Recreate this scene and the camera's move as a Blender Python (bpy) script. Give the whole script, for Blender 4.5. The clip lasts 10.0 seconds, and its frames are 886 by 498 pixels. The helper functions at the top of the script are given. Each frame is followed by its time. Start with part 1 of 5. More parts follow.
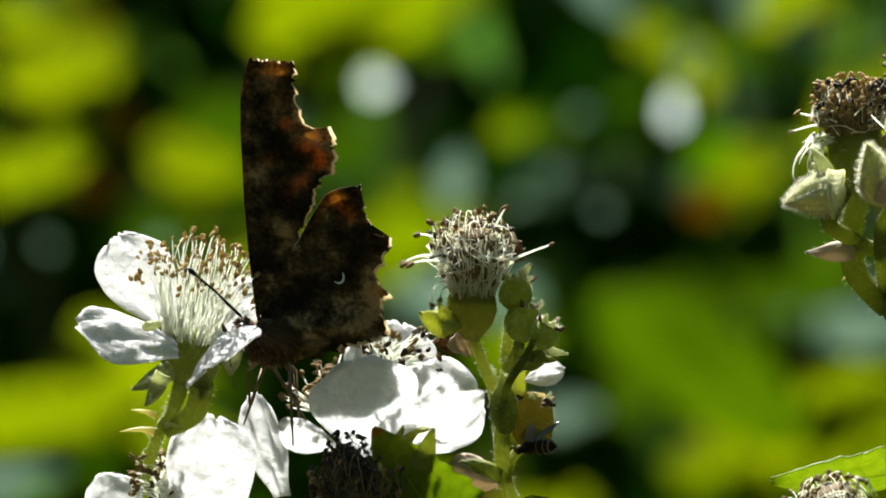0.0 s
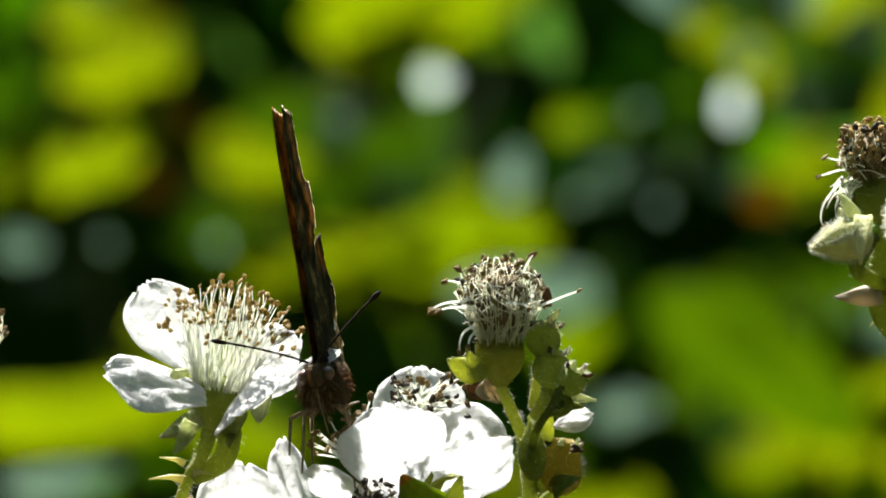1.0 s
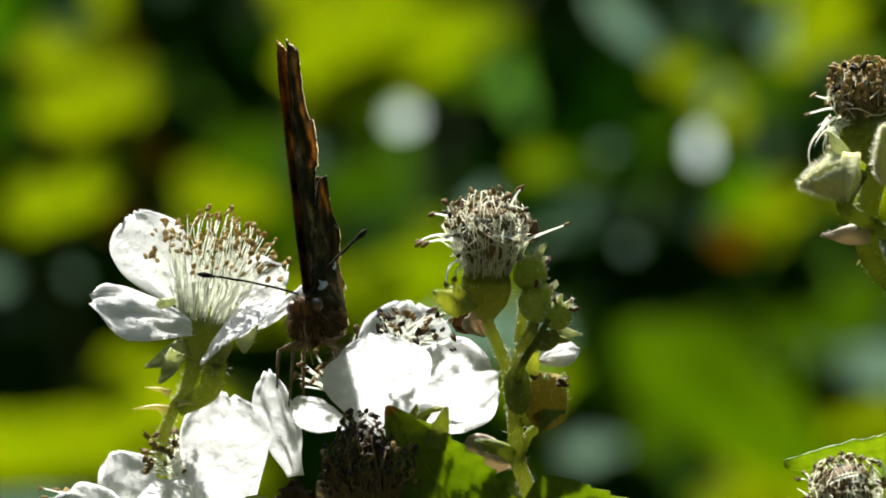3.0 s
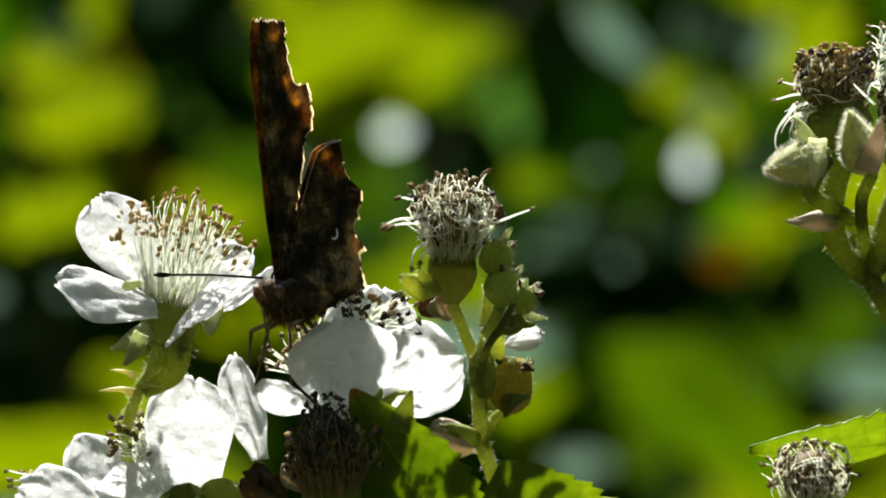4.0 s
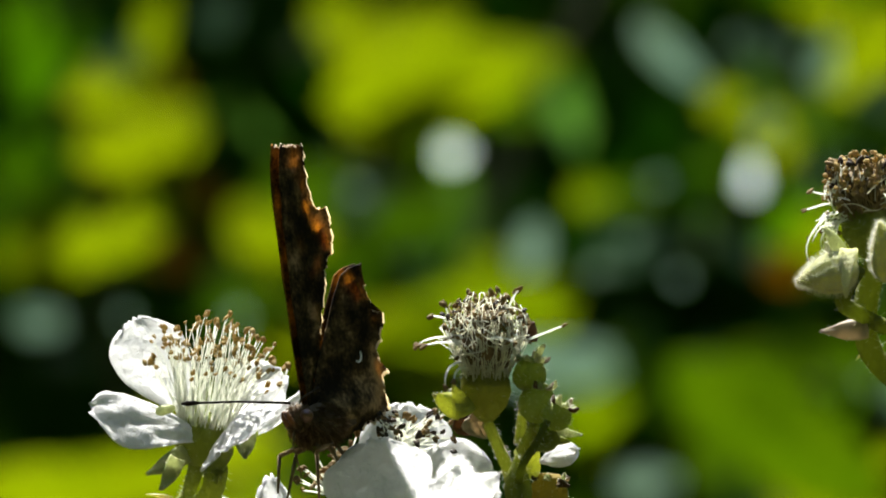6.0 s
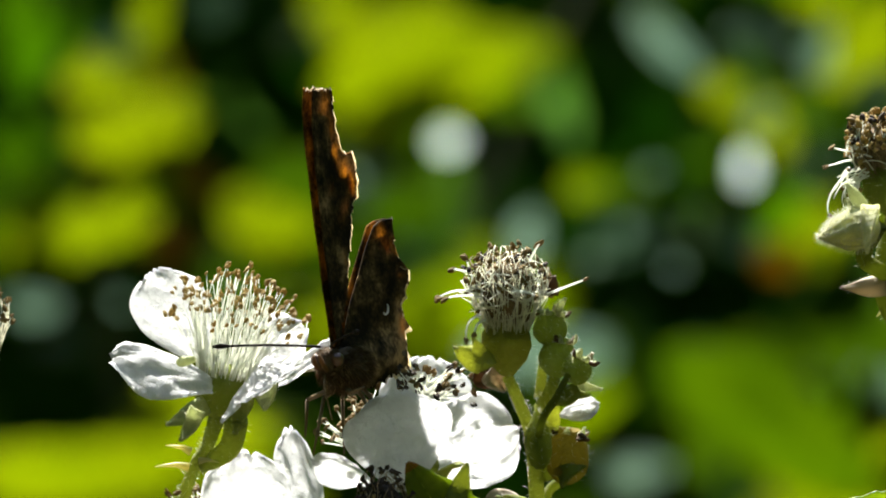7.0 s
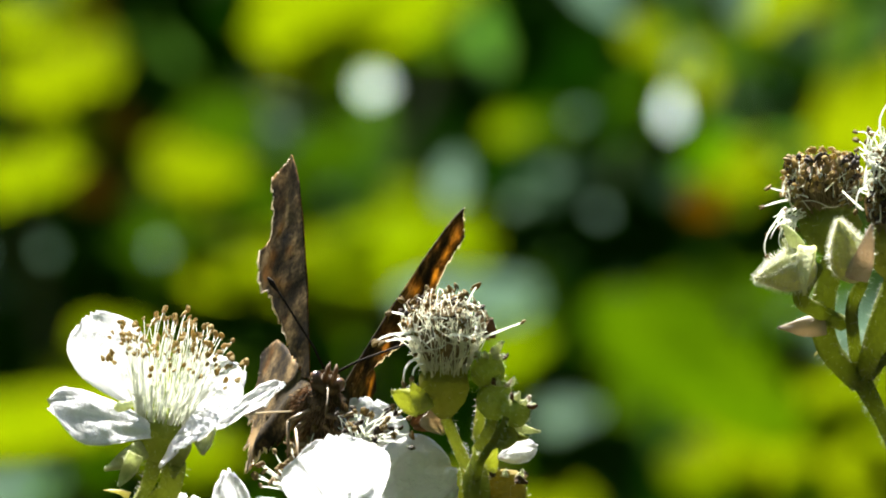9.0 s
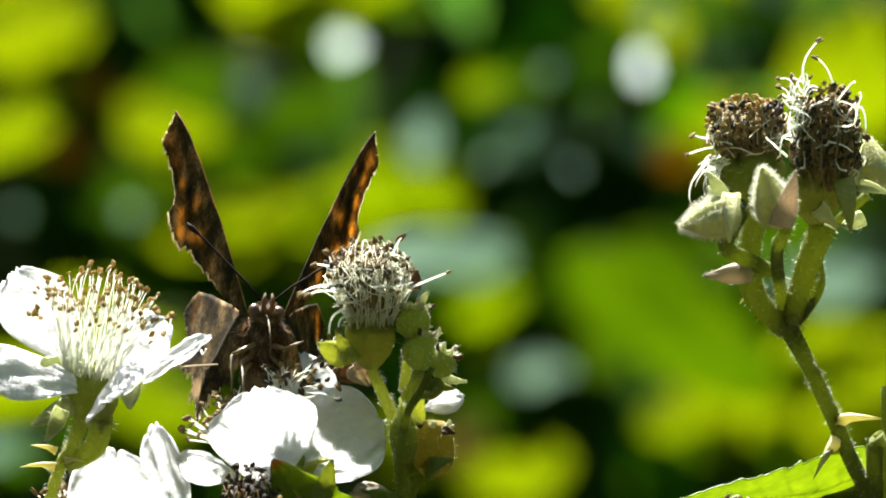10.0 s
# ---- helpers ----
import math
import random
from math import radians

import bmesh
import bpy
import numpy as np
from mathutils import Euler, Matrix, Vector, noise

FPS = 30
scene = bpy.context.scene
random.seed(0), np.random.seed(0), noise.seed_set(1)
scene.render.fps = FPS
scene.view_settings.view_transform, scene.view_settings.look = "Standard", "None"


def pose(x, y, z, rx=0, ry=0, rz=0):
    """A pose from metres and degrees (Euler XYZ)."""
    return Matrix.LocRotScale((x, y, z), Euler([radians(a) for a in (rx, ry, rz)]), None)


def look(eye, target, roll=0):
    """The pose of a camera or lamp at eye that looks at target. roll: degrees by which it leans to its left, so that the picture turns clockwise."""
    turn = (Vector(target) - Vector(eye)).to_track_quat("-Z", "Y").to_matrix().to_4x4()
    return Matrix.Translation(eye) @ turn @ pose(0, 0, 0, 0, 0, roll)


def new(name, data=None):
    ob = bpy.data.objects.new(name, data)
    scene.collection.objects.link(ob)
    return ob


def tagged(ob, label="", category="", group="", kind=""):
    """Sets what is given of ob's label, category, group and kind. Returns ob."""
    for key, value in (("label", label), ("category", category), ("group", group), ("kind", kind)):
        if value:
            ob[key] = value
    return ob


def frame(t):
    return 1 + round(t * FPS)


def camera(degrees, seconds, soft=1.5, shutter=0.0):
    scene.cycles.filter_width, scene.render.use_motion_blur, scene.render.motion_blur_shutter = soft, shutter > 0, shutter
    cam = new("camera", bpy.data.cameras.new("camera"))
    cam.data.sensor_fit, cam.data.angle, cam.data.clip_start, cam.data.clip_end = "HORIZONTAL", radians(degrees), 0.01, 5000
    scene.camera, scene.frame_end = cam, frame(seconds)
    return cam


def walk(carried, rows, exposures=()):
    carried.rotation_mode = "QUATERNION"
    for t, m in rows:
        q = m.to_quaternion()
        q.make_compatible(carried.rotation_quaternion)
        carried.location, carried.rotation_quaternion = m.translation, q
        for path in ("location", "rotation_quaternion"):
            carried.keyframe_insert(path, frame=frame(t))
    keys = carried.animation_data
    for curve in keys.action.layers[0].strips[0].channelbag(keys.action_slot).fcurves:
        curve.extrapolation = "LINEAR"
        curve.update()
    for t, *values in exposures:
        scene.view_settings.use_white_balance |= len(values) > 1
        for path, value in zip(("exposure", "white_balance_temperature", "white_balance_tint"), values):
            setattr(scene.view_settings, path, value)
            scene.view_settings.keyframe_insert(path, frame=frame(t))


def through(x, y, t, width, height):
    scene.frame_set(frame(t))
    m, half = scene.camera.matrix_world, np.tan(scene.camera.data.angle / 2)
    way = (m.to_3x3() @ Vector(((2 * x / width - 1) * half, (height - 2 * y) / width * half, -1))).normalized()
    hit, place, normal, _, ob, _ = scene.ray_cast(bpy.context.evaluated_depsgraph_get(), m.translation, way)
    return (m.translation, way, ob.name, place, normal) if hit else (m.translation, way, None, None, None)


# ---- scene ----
MM = 0.001
H = 1.0                      # height of the blossoms above the ground


def at(x, z, d=0.0):
    """Millimetres to the right, up and away, from the middle of the blossoms."""
    return Vector((x * MM, d * MM, H + z * MM))


# ---- camera and its path: seconds, millimetres aside and up, degrees of tilt, pan, roll ----
PATH = [
    (0.0, 0.18, 11.71, -0.3543, -0.1657, 0.855),
    (0.5, 2.07, 20.00, -0.3985, -0.0215, 1.416),
    (1.0, 5.18, 19.57, -0.5660, 0.2521, 1.085),
    (1.5, 5.20, 17.13, -0.5627, 0.2584, 1.336),
    (2.0, 1.78, 11.74, -0.4917, 0.1294, 0.893),
    (2.5, 0.00, 0.00, 0.0000, 0.0000, 0.000),
    (2.7, 0.86, 4.50, -0.0136, 0.0018, 0.522),
    (3.8, 4.06, -3.24, 0.2695, 0.1047, 0.050),
    (4.0, 5.63, -1.90, 0.2415, 0.0560, 0.119),
    (4.5, 10.63, 3.37, 0.1054, 0.4754, 0.830),
    (5.0, 10.82, 2.47, 0.2117, 0.5422, 0.726),
    (5.2, 11.97, 7.48, 0.0351, 0.5436, 0.738),
    (6.3, 10.10, 13.62, -0.1045, 0.4324, 1.495),
    (6.5, 10.13, 13.62, -0.1826, 0.4015, 1.498),
    (7.0, 6.16, 8.12, 0.0329, 0.3546, 0.908),
    (7.5, 4.93, 14.12, -0.0579, 0.2582, 1.222),
    (8.0, 1.24, 16.79, -0.0876, -0.0487, 1.000),
    (8.5, 0.47, 23.37, -0.3861, 0.0198, 1.448),
    (9.0, 4.67, 23.65, -0.6456, -0.0685, 1.226),
    (9.5, 9.06, 21.54, -0.7074, 0.1380, 1.597),
    (10.0, 12.15, 22.29, -0.8271, -0.0280, 1.887),
]
cam = camera(2 * math.degrees(math.atan(0.0392)), 10.0, soft=1.9)
cam.data.dof.use_dof = True
cam.data.dof.focus_distance = 1.0
cam.data.dof.aperture_fstop = 56
cam.data.dof.aperture_blades = 0
walk(cam, [(t, pose(x * MM, -1.0, H + z * MM, 90 + tilt, roll, pan)) for t, x, z, tilt, pan, roll in PATH],
     exposures=[(0.0, 2.62), (1.0, 2.74), (1.5, 2.75), (2.0, 2.71), (2.7, 2.56), (4.0, 2.51), (5.2, 2.55), (7.0, 2.72), (8.1, 3.06), (9.0, 3.15), (10.0, 3.17)])

# ---- light ----
SUN_ELEVATION, SUN_TURN = 58.0, -13.0     # degrees up, and to the right of straight ahead
to_sun = Vector((math.sin(radians(SUN_TURN)) * math.cos(radians(SUN_ELEVATION)),
                 math.cos(radians(SUN_TURN)) * math.cos(radians(SUN_ELEVATION)),
                 math.sin(radians(SUN_ELEVATION))))
world = bpy.data.worlds.new("sky")
scene.world = world
world.use_nodes = True
wn = world.node_tree.nodes
wn.clear()
sky = wn.new("ShaderNodeTexSky")
sky.sky_type, sky.sun_disc = "NISHITA", False
sky.sun_elevation, sky.sun_rotation = radians(SUN_ELEVATION), radians(SUN_TURN)
sky_bg = wn.new("ShaderNodeBackground")
sky_bg.inputs["Strength"].default_value = 0.062
sky_out = wn.new("ShaderNodeOutputWorld")
world.node_tree.links.new(sky.outputs["Color"], sky_bg.inputs["Color"])
world.node_tree.links.new(sky_bg.outputs["Background"], sky_out.inputs["Surface"])
sun_data = bpy.data.lights.new("sun", "SUN")
sun_data.energy, sun_data.angle, sun_data.color = 5.0, radians(0.53), (1.0, 0.975, 0.92)
sun = new("sun", sun_data)
sun.matrix_world = look(to_sun * 30, (0, 0, 0))


# ---- materials ----
class Nodes:
    """A short hand for a node material."""

    def __init__(self, name):
        self.mat = bpy.data.materials.new(name)
        self.mat.use_nodes = True
        self.tree = self.mat.node_tree
        self.tree.nodes.clear()
        self.out = self.tree.nodes.new("ShaderNodeOutputMaterial")

    def add(self, kind, **values):
        n = self.tree.nodes.new(kind)
        for key, v in values.items():
            n.inputs[key.replace("_", " ")].default_value = v
        return n

    def link(self, a, b):
        self.tree.links.new(a, b)

    def noise(self, scale, detail=4.0, rough=0.55, stretch=None):
        co = self.tree.nodes.new("ShaderNodeTexCoord")
        n = self.add("ShaderNodeTexNoise", Scale=scale, Detail=detail, Roughness=rough)
        if stretch:
            m = self.add("ShaderNodeMapping", Scale=stretch)
            self.link(co.outputs["Object"], m.inputs["Vector"])
            self.link(m.outputs["Vector"], n.inputs["Vector"])
        else:
            self.link(co.outputs["Object"], n.inputs["Vector"])
        return n.outputs["Fac"]

    def ramp(self, fac, stops):
        r = self.tree.nodes.new("ShaderNodeValToRGB")
        e = r.color_ramp.elements
        while len(e) < len(stops):
            e.new(0.5)
        for el, (p, c) in zip(e, stops):
            el.position, el.color = p, (*c, 1)
        self.link(fac, r.inputs["Fac"])
        return r.outputs["Color"]

    def mix(self, a, b, fac=0.5, kind="MIX"):
        m = self.tree.nodes.new("ShaderNodeMix")
        m.data_type, m.blend_type = "RGBA", kind
        for sock, v in ((m.inputs[0], fac), (m.inputs[6], a), (m.inputs[7], b)):
            if isinstance(v, (int, float)):
                sock.default_value = v
            elif isinstance(v, tuple):
                sock.default_value = (*v, 1)
            else:
                self.link(v, sock)
        return m.outputs[2]

    def random_tint(self, col, low, high):
        info = self.tree.nodes.new("ShaderNodeObjectInfo")
        t = self.ramp(info.outputs["Random"], [(0, low), (1, high)])
        return self.mix(col, t, 1.0, "MULTIPLY")

    def bump(self, fac, strength, distance):
        b = self.add("ShaderNodeBump", Strength=strength, Distance=distance)
        self.link(fac, b.inputs["Height"])
        return b.outputs["Normal"]

    def surface(self, col, rough=0.6, spec=0.3, through=None, share=0.4, normal=None, metal=0.0, sheen=0.0):
        """col, through: sockets or colours; through is what shines through a thin sheet."""
        p = self.add("ShaderNodeBsdfPrincipled", Roughness=rough, Metallic=metal)
        p.inputs["Specular IOR Level"].default_value = spec
        p.inputs["Sheen Weight"].default_value = sheen
        for target, v in ((p.inputs["Base Color"], col),):
            if isinstance(v, tuple):
                target.default_value = (*v, 1)
            else:
                self.link(v, target)
        if normal:
            self.link(normal, p.inputs["Normal"])
        last = p.outputs[0]
        if through is not None:
            t = self.tree.nodes.new("ShaderNodeBsdfTranslucent")
            if isinstance(through, tuple):
                t.inputs["Color"].default_value = (*through, 1)
            else:
                self.link(through, t.inputs["Color"])
            if normal:
                self.link(normal, t.inputs["Normal"])
            m = self.add("ShaderNodeMixShader", Fac=share)
            self.link(last, m.inputs[1])
            self.link(t.outputs[0], m.inputs[2])
            last = m.outputs[0]
        self.link(last, self.out.inputs["Surface"])
        return self.mat


def petal_material():
    n = Nodes("white_petal")
    fine = n.noise(900, 6)
    broad = n.noise(260, 3)
    col = n.ramp(broad, [(0.3, (0.585, 0.585, 0.58)), (0.7, (0.69, 0.69, 0.68))])
    crease = n.noise(1100, 6, 0.65)
    b = n.bump(n.mix(n.mix(fine, broad, 0.5), crease, 0.6), 1.0, 0.0010)
    return n.surface(col, 0.6, 0.2, n.ramp(fine, [(0.3, (0.77, 0.775, 0.77)), (0.7, (0.885, 0.885, 0.88))]), 0.65, b)


def leaf_material(name, dark, light, glow_a, glow_b, rough=0.45, scale=120, spec=0.4):
    """glow: what shines through one of the leaf's two skins."""
    n = Nodes(name)
    broad, fine = n.noise(scale, 3), n.noise(scale * 9, 5)
    col = n.mix(n.ramp(broad, [(0.3, dark), (0.7, light)]), n.ramp(fine, [(0.3, (0.7, 0.7, 0.6)), (0.7, (1, 1, 1))]), 0.7, "MULTIPLY")
    glow = n.ramp(broad, [(0.3, glow_a), (0.7, glow_b)])
    glow = n.mix(glow, n.ramp(fine, [(0.35, (0.72, 0.78, 0.6)), (0.65, (1, 1, 1))]), 0.8, "MULTIPLY")
    return n.surface(col, rough, spec, glow, 0.75, n.bump(fine, 0.4, 0.0003))


def fuzzy_green_material(name, a, b, c, glow=(0.30, 0.36, 0.05), share=0.32):
    n = Nodes(name)
    broad, fine = n.noise(350, 3), n.noise(2500, 5)
    col = n.mix(n.ramp(broad, [(0.3, a), (0.55, b), (0.75, c)]), n.ramp(fine, [(0.3, (0.65, 0.65, 0.55)), (0.7, (1, 1, 1))]), 0.6, "MULTIPLY")
    return n.surface(col, 0.75, 0.15, glow, min(0.7, 1.6 * share), n.bump(n.mix(fine, broad, 0.4), 1.0, 0.0005))


def plain_material(name, a, b, rough=0.6, scale=1500, through=None, share=0.3, spec=0.25):
    n = Nodes(name)
    f = n.noise(scale, 4)
    col = n.random_tint(n.ramp(f, [(0.3, a), (0.7, b)]), (0.75, 0.75, 0.75), (1, 1, 1))
    return n.surface(col, rough, spec, through, min(0.75, 1.7 * share), n.bump(f, 0.4, 0.0001))


def wing_material(name, stops, share):
    """Mottled scales: blotches drawn out along the veins over fine grain, with clear amber windows inside the dark border."""
    n = Nodes(name)
    blotch = n.noise(260, 6, 0.62)
    grain = n.noise(2600, 4)
    f = n.mix(blotch, grain, 0.2)
    window = n.tree.nodes.new("ShaderNodeAttribute")
    window.attribute_name = "window"
    wave = n.add("ShaderNodeMath")
    wave.operation = "MULTIPLY_ADD"
    n.link(n.ramp(f, [(0.40, (0.25, 0.25, 0.25)), (0.58, (1.25, 1.25, 1.25))]), wave.inputs[0])
    n.link(window.outputs["Fac"], wave.inputs[1])
    wave.inputs[2].default_value = 0.0
    dull = n.ramp(f, [(0.44, (0.012, 0.007, 0.002)), (0.52, (0.09, 0.046, 0.008)), (0.64, (0.42, 0.23, 0.036))])
    glow = n.mix(dull, (1.0, 0.60, 0.14), wave.outputs[0])
    veins = n.noise(700, 2, 0.5, (1.0, 1.0, 0.15))
    b = n.bump(n.mix(veins, grain, 0.85), 0.25, 0.0002)
    mat = n.surface(n.ramp(f, stops), 0.8, 0.07, glow, share, b)
    lets = n.ramp(wave.outputs[0], [(0.0, (0.36, 0.36, 0.36)), (0.5, (0.7, 0.7, 0.7)), (1.0, (0.88, 0.88, 0.88))])
    for node in n.tree.nodes:
        if node.bl_idname == "ShaderNodeMixShader":
            n.link(lets, node.inputs[0])
    return mat


M = {
    "petal": petal_material(),
    "filament": plain_material("filament", (0.70, 0.71, 0.66), (0.84, 0.85, 0.82), 0.5, through=(0.78, 0.79, 0.70), share=0.37),
    "anther": plain_material("anther", (0.22, 0.155, 0.05), (0.48, 0.36, 0.14), 0.85, through=(0.38, 0.27, 0.09), share=0.25),
    "anther_brown": plain_material("anther_brown", (0.10, 0.07, 0.026), (0.28, 0.20, 0.08), 0.85, through=(0.22, 0.14, 0.045), share=0.2),
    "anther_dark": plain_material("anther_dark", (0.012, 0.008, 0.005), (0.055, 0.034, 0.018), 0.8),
    "green": fuzzy_green_material("downy_green", (0.12, 0.155, 0.028), (0.19, 0.225, 0.05), (0.34, 0.36, 0.14), (0.33, 0.36, 0.08), 0.33),
    "amber_green": fuzzy_green_material("downy_amber_green", (0.15, 0.15, 0.03), (0.22, 0.195, 0.045), (0.36, 0.34, 0.12), (0.36, 0.38, 0.09), 0.34),
    "stem": fuzzy_green_material("bramble_stem", (0.055, 0.068, 0.012), (0.085, 0.10, 0.02), (0.15, 0.155, 0.05), (0.30, 0.34, 0.06), 0.30),
    # brighter than bramble_stem: sun through the tall head's stalks is put into the colour
    "lime_stem": fuzzy_green_material("sunlit_stem", (0.15, 0.165, 0.035), (0.21, 0.225, 0.05), (0.34, 0.36, 0.14), (0.40, 0.43, 0.11), 0.36),
    "brown_green": fuzzy_green_material("browning_bud", (0.17, 0.15, 0.03), (0.24, 0.18, 0.035), (0.33, 0.29, 0.08), (0.31, 0.27, 0.06), 0.30),
    "pale_green": fuzzy_green_material("pale_sepal", (0.32, 0.36, 0.15), (0.45, 0.48, 0.26), (0.6, 0.62, 0.45), (0.5, 0.53, 0.3), 0.34),
    "yellow_green": fuzzy_green_material("yellow_sepal", (0.28, 0.32, 0.08), (0.40, 0.43, 0.14), (0.5, 0.5, 0.24), (0.42, 0.44, 0.10), 0.40),
    "bud_green": fuzzy_green_material("smooth_bud_green", (0.15, 0.175, 0.028), (0.22, 0.245, 0.05), (0.32, 0.34, 0.12), (0.34, 0.40, 0.10), 0.30),
    "bud_white": fuzzy_green_material("white_downy_bud", (0.36, 0.38, 0.21), (0.50, 0.51, 0.33), (0.70, 0.69, 0.52), (0.88, 0.88, 0.46), 0.38),
    "bud_pink": fuzzy_green_material("browned_sepal", (0.34, 0.29, 0.22), (0.46, 0.40, 0.31), (0.58, 0.53, 0.44), (0.52, 0.42, 0.30), 0.28),
    "filament_old": plain_material("withered_filament", (0.60, 0.59, 0.50), (0.84, 0.83, 0.76), 0.6, through=(0.80, 0.79, 0.66), share=0.40),
    "core_brown": plain_material("brown_core", (0.06, 0.04, 0.018), (0.22, 0.155, 0.08), 0.9, 2600),
    # dark core and filaments, darkened further to carry shade on the low head
    "core_dark": plain_material("dark_shaded_core", (0.008, 0.005, 0.003), (0.045, 0.03, 0.018), 0.9, 2600),
    "filament_dark": plain_material("dark_shaded_filament", (0.014, 0.009, 0.004), (0.06, 0.04, 0.016), 0.7),
    "filament_tan": plain_material("browned_filament", (0.16, 0.115, 0.055), (0.36, 0.28, 0.16), 0.65, through=(0.35, 0.26, 0.13), share=0.3),
    "hair": plain_material("white_down", (0.72, 0.73, 0.64), (0.88, 0.88, 0.8), 0.4, through=(0.7, 0.7, 0.6), share=0.5),
    "thorn": plain_material("thorn", (0.5, 0.5, 0.26), (0.62, 0.6, 0.34), 0.4, through=(0.55, 0.5, 0.2), share=0.35),
    "withered": plain_material("withered_brown", (0.05, 0.033, 0.017), (0.14, 0.09, 0.05), 0.85, 900, (0.14, 0.08, 0.035), 0.25),
    "beige": plain_material("faded_petal", (0.34, 0.30, 0.22), (0.5, 0.45, 0.34), 0.8, 400, (0.35, 0.28, 0.18), 0.3),
    "leaf": leaf_material("bramble_leaf", (0.06, 0.095, 0.010), (0.095, 0.14, 0.02), (0.221, 0.286, 0.0185), (0.332, 0.387, 0.0323)),
    "leaf_vein": leaf_material("leaf_vein", (0.14, 0.19, 0.04), (0.2, 0.25, 0.06), (0.95, 0.95, 0.131), (0.95, 0.95, 0.164)),
    "red_tip": plain_material("red_leaf_tip", (0.24, 0.10, 0.02), (0.34, 0.20, 0.03), 0.5, through=(0.4, 0.2, 0.02), share=0.4),
    # hedge tones carry light too: brighter for sunlit leaves, darker for shaded ones
    "lime": leaf_material("hedge_leaf_lime_green", (0.06, 0.10, 0.01), (0.10, 0.14, 0.015), (0.255, 0.306, 0.0125), (0.365, 0.40, 0.016), 0.5, 40, 0.05),
    "yellow": leaf_material("hedge_leaf_yellowing", (0.10, 0.12, 0.01), (0.14, 0.15, 0.015), (0.262, 0.305, 0.0135), (0.355, 0.395, 0.018), 0.5, 40, 0.05),
    "olive": leaf_material("hedge_leaf_olive", (0.07, 0.10, 0.008), (0.10, 0.13, 0.010), (0.237, 0.293, 0.00677), (0.316, 0.372, 0.00902), 0.5, 40, 0.05),
    "leaf_green": leaf_material("hedge_leaf_green", (0.05, 0.10, 0.006), (0.08, 0.13, 0.008), (0.124, 0.226, 0.0113), (0.192, 0.293, 0.0135), 0.5, 40, 0.05),
    "fresh": leaf_material("hedge_leaf_fresh_green", (0.05, 0.11, 0.006), (0.08, 0.14, 0.008), (0.125, 0.19, 0.0113), (0.19, 0.255, 0.0135), 0.5, 40, 0.05),
    "mid": leaf_material("hedge_leaf_dull_green", (0.04, 0.08, 0.006), (0.07, 0.11, 0.01), (0.095, 0.158, 0.018), (0.155, 0.214, 0.022), 0.6, 40, 0.05),
    # dark tone that puts shade into the leaf colour
    "shade_leaf": leaf_material("hedge_leaf_shade_green", (0.024, 0.075, 0.005), (0.042, 0.11, 0.007), (0.026, 0.074, 0.008), (0.046, 0.10, 0.010), 0.7, 40, 0.05),
    # three pale tones that put the hedge's glints of light into leaf colour
    "pale": leaf_material("hedge_leaf_pale_glint", (0.5, 0.54, 0.55), (0.64, 0.67, 0.68), (0.574, 0.615, 0.635), (0.717, 0.758, 0.779), 0.6, 40, 0.05),
    "silver": leaf_material("hedge_leaf_silvery_glint", (0.30, 0.36, 0.34), (0.40, 0.46, 0.44), (0.184, 0.249, 0.212), (0.268, 0.332, 0.295), 0.6, 40, 0.05),
    "grey": leaf_material("hedge_leaf_grey_glint", (0.14, 0.19, 0.16), (0.20, 0.26, 0.22), (0.0615, 0.0984, 0.0697), (0.0984, 0.139, 0.107), 0.6, 40, 0.05),
    "brown": leaf_material("hedge_leaf_withered", (0.10, 0.06, 0.015), (0.15, 0.09, 0.02), (0.082, 0.0574, 0.00656), (0.131, 0.0902, 0.0082), 0.6, 40, 0.05),
    "amber": leaf_material("hedge_leaf_turning_amber", (0.14, 0.07, 0.01), (0.20, 0.10, 0.015), (0.20, 0.135, 0.008), (0.27, 0.18, 0.01), 0.6, 40, 0.05),
    "buff": leaf_material("hedge_leaf_dry_buff", (0.20, 0.16, 0.09), (0.28, 0.23, 0.14), (0.131, 0.0984, 0.041), (0.197, 0.148, 0.0656), 0.6, 40, 0.05),
    "wing_under": wing_material("wing_underside", [(0.41, (0.010, 0.007, 0.004)), (0.48, (0.030, 0.020, 0.009)), (0.54, (0.085, 0.058, 0.026)), (0.62, (0.31, 0.21, 0.10))], 0.4),
    "wing_upper": wing_material("wing_upperside", [(0.36, (0.012, 0.008, 0.004)), (0.46, (0.05, 0.024, 0.006)), (0.54, (0.24, 0.10, 0.014)), (0.7, (0.36, 0.17, 0.028))], 0.45),
    "fringe": plain_material("pale_wing_fringe", (0.5, 0.42, 0.3), (0.8, 0.72, 0.56), 0.7, through=(0.85, 0.75, 0.55), share=0.55),
    "comma": plain_material("white_wing_mark", (0.6, 0.6, 0.56), (0.75, 0.75, 0.7), 0.6),
    "fur": plain_material("brown_fur", (0.04, 0.024, 0.010), (0.13, 0.08, 0.036), 0.8, through=(0.2, 0.12, 0.05), share=0.25),
    "tan_fur": plain_material("tan_fur", (0.14, 0.085, 0.04), (0.34, 0.22, 0.12), 0.8, through=(0.5, 0.32, 0.18), share=0.35),
    "eye": plain_material("red_brown_eye", (0.06, 0.025, 0.012), (0.12, 0.05, 0.025), 0.3, spec=0.5),
    "body": plain_material("butterfly_body", (0.05, 0.032, 0.017), (0.12, 0.08, 0.04), 0.85),
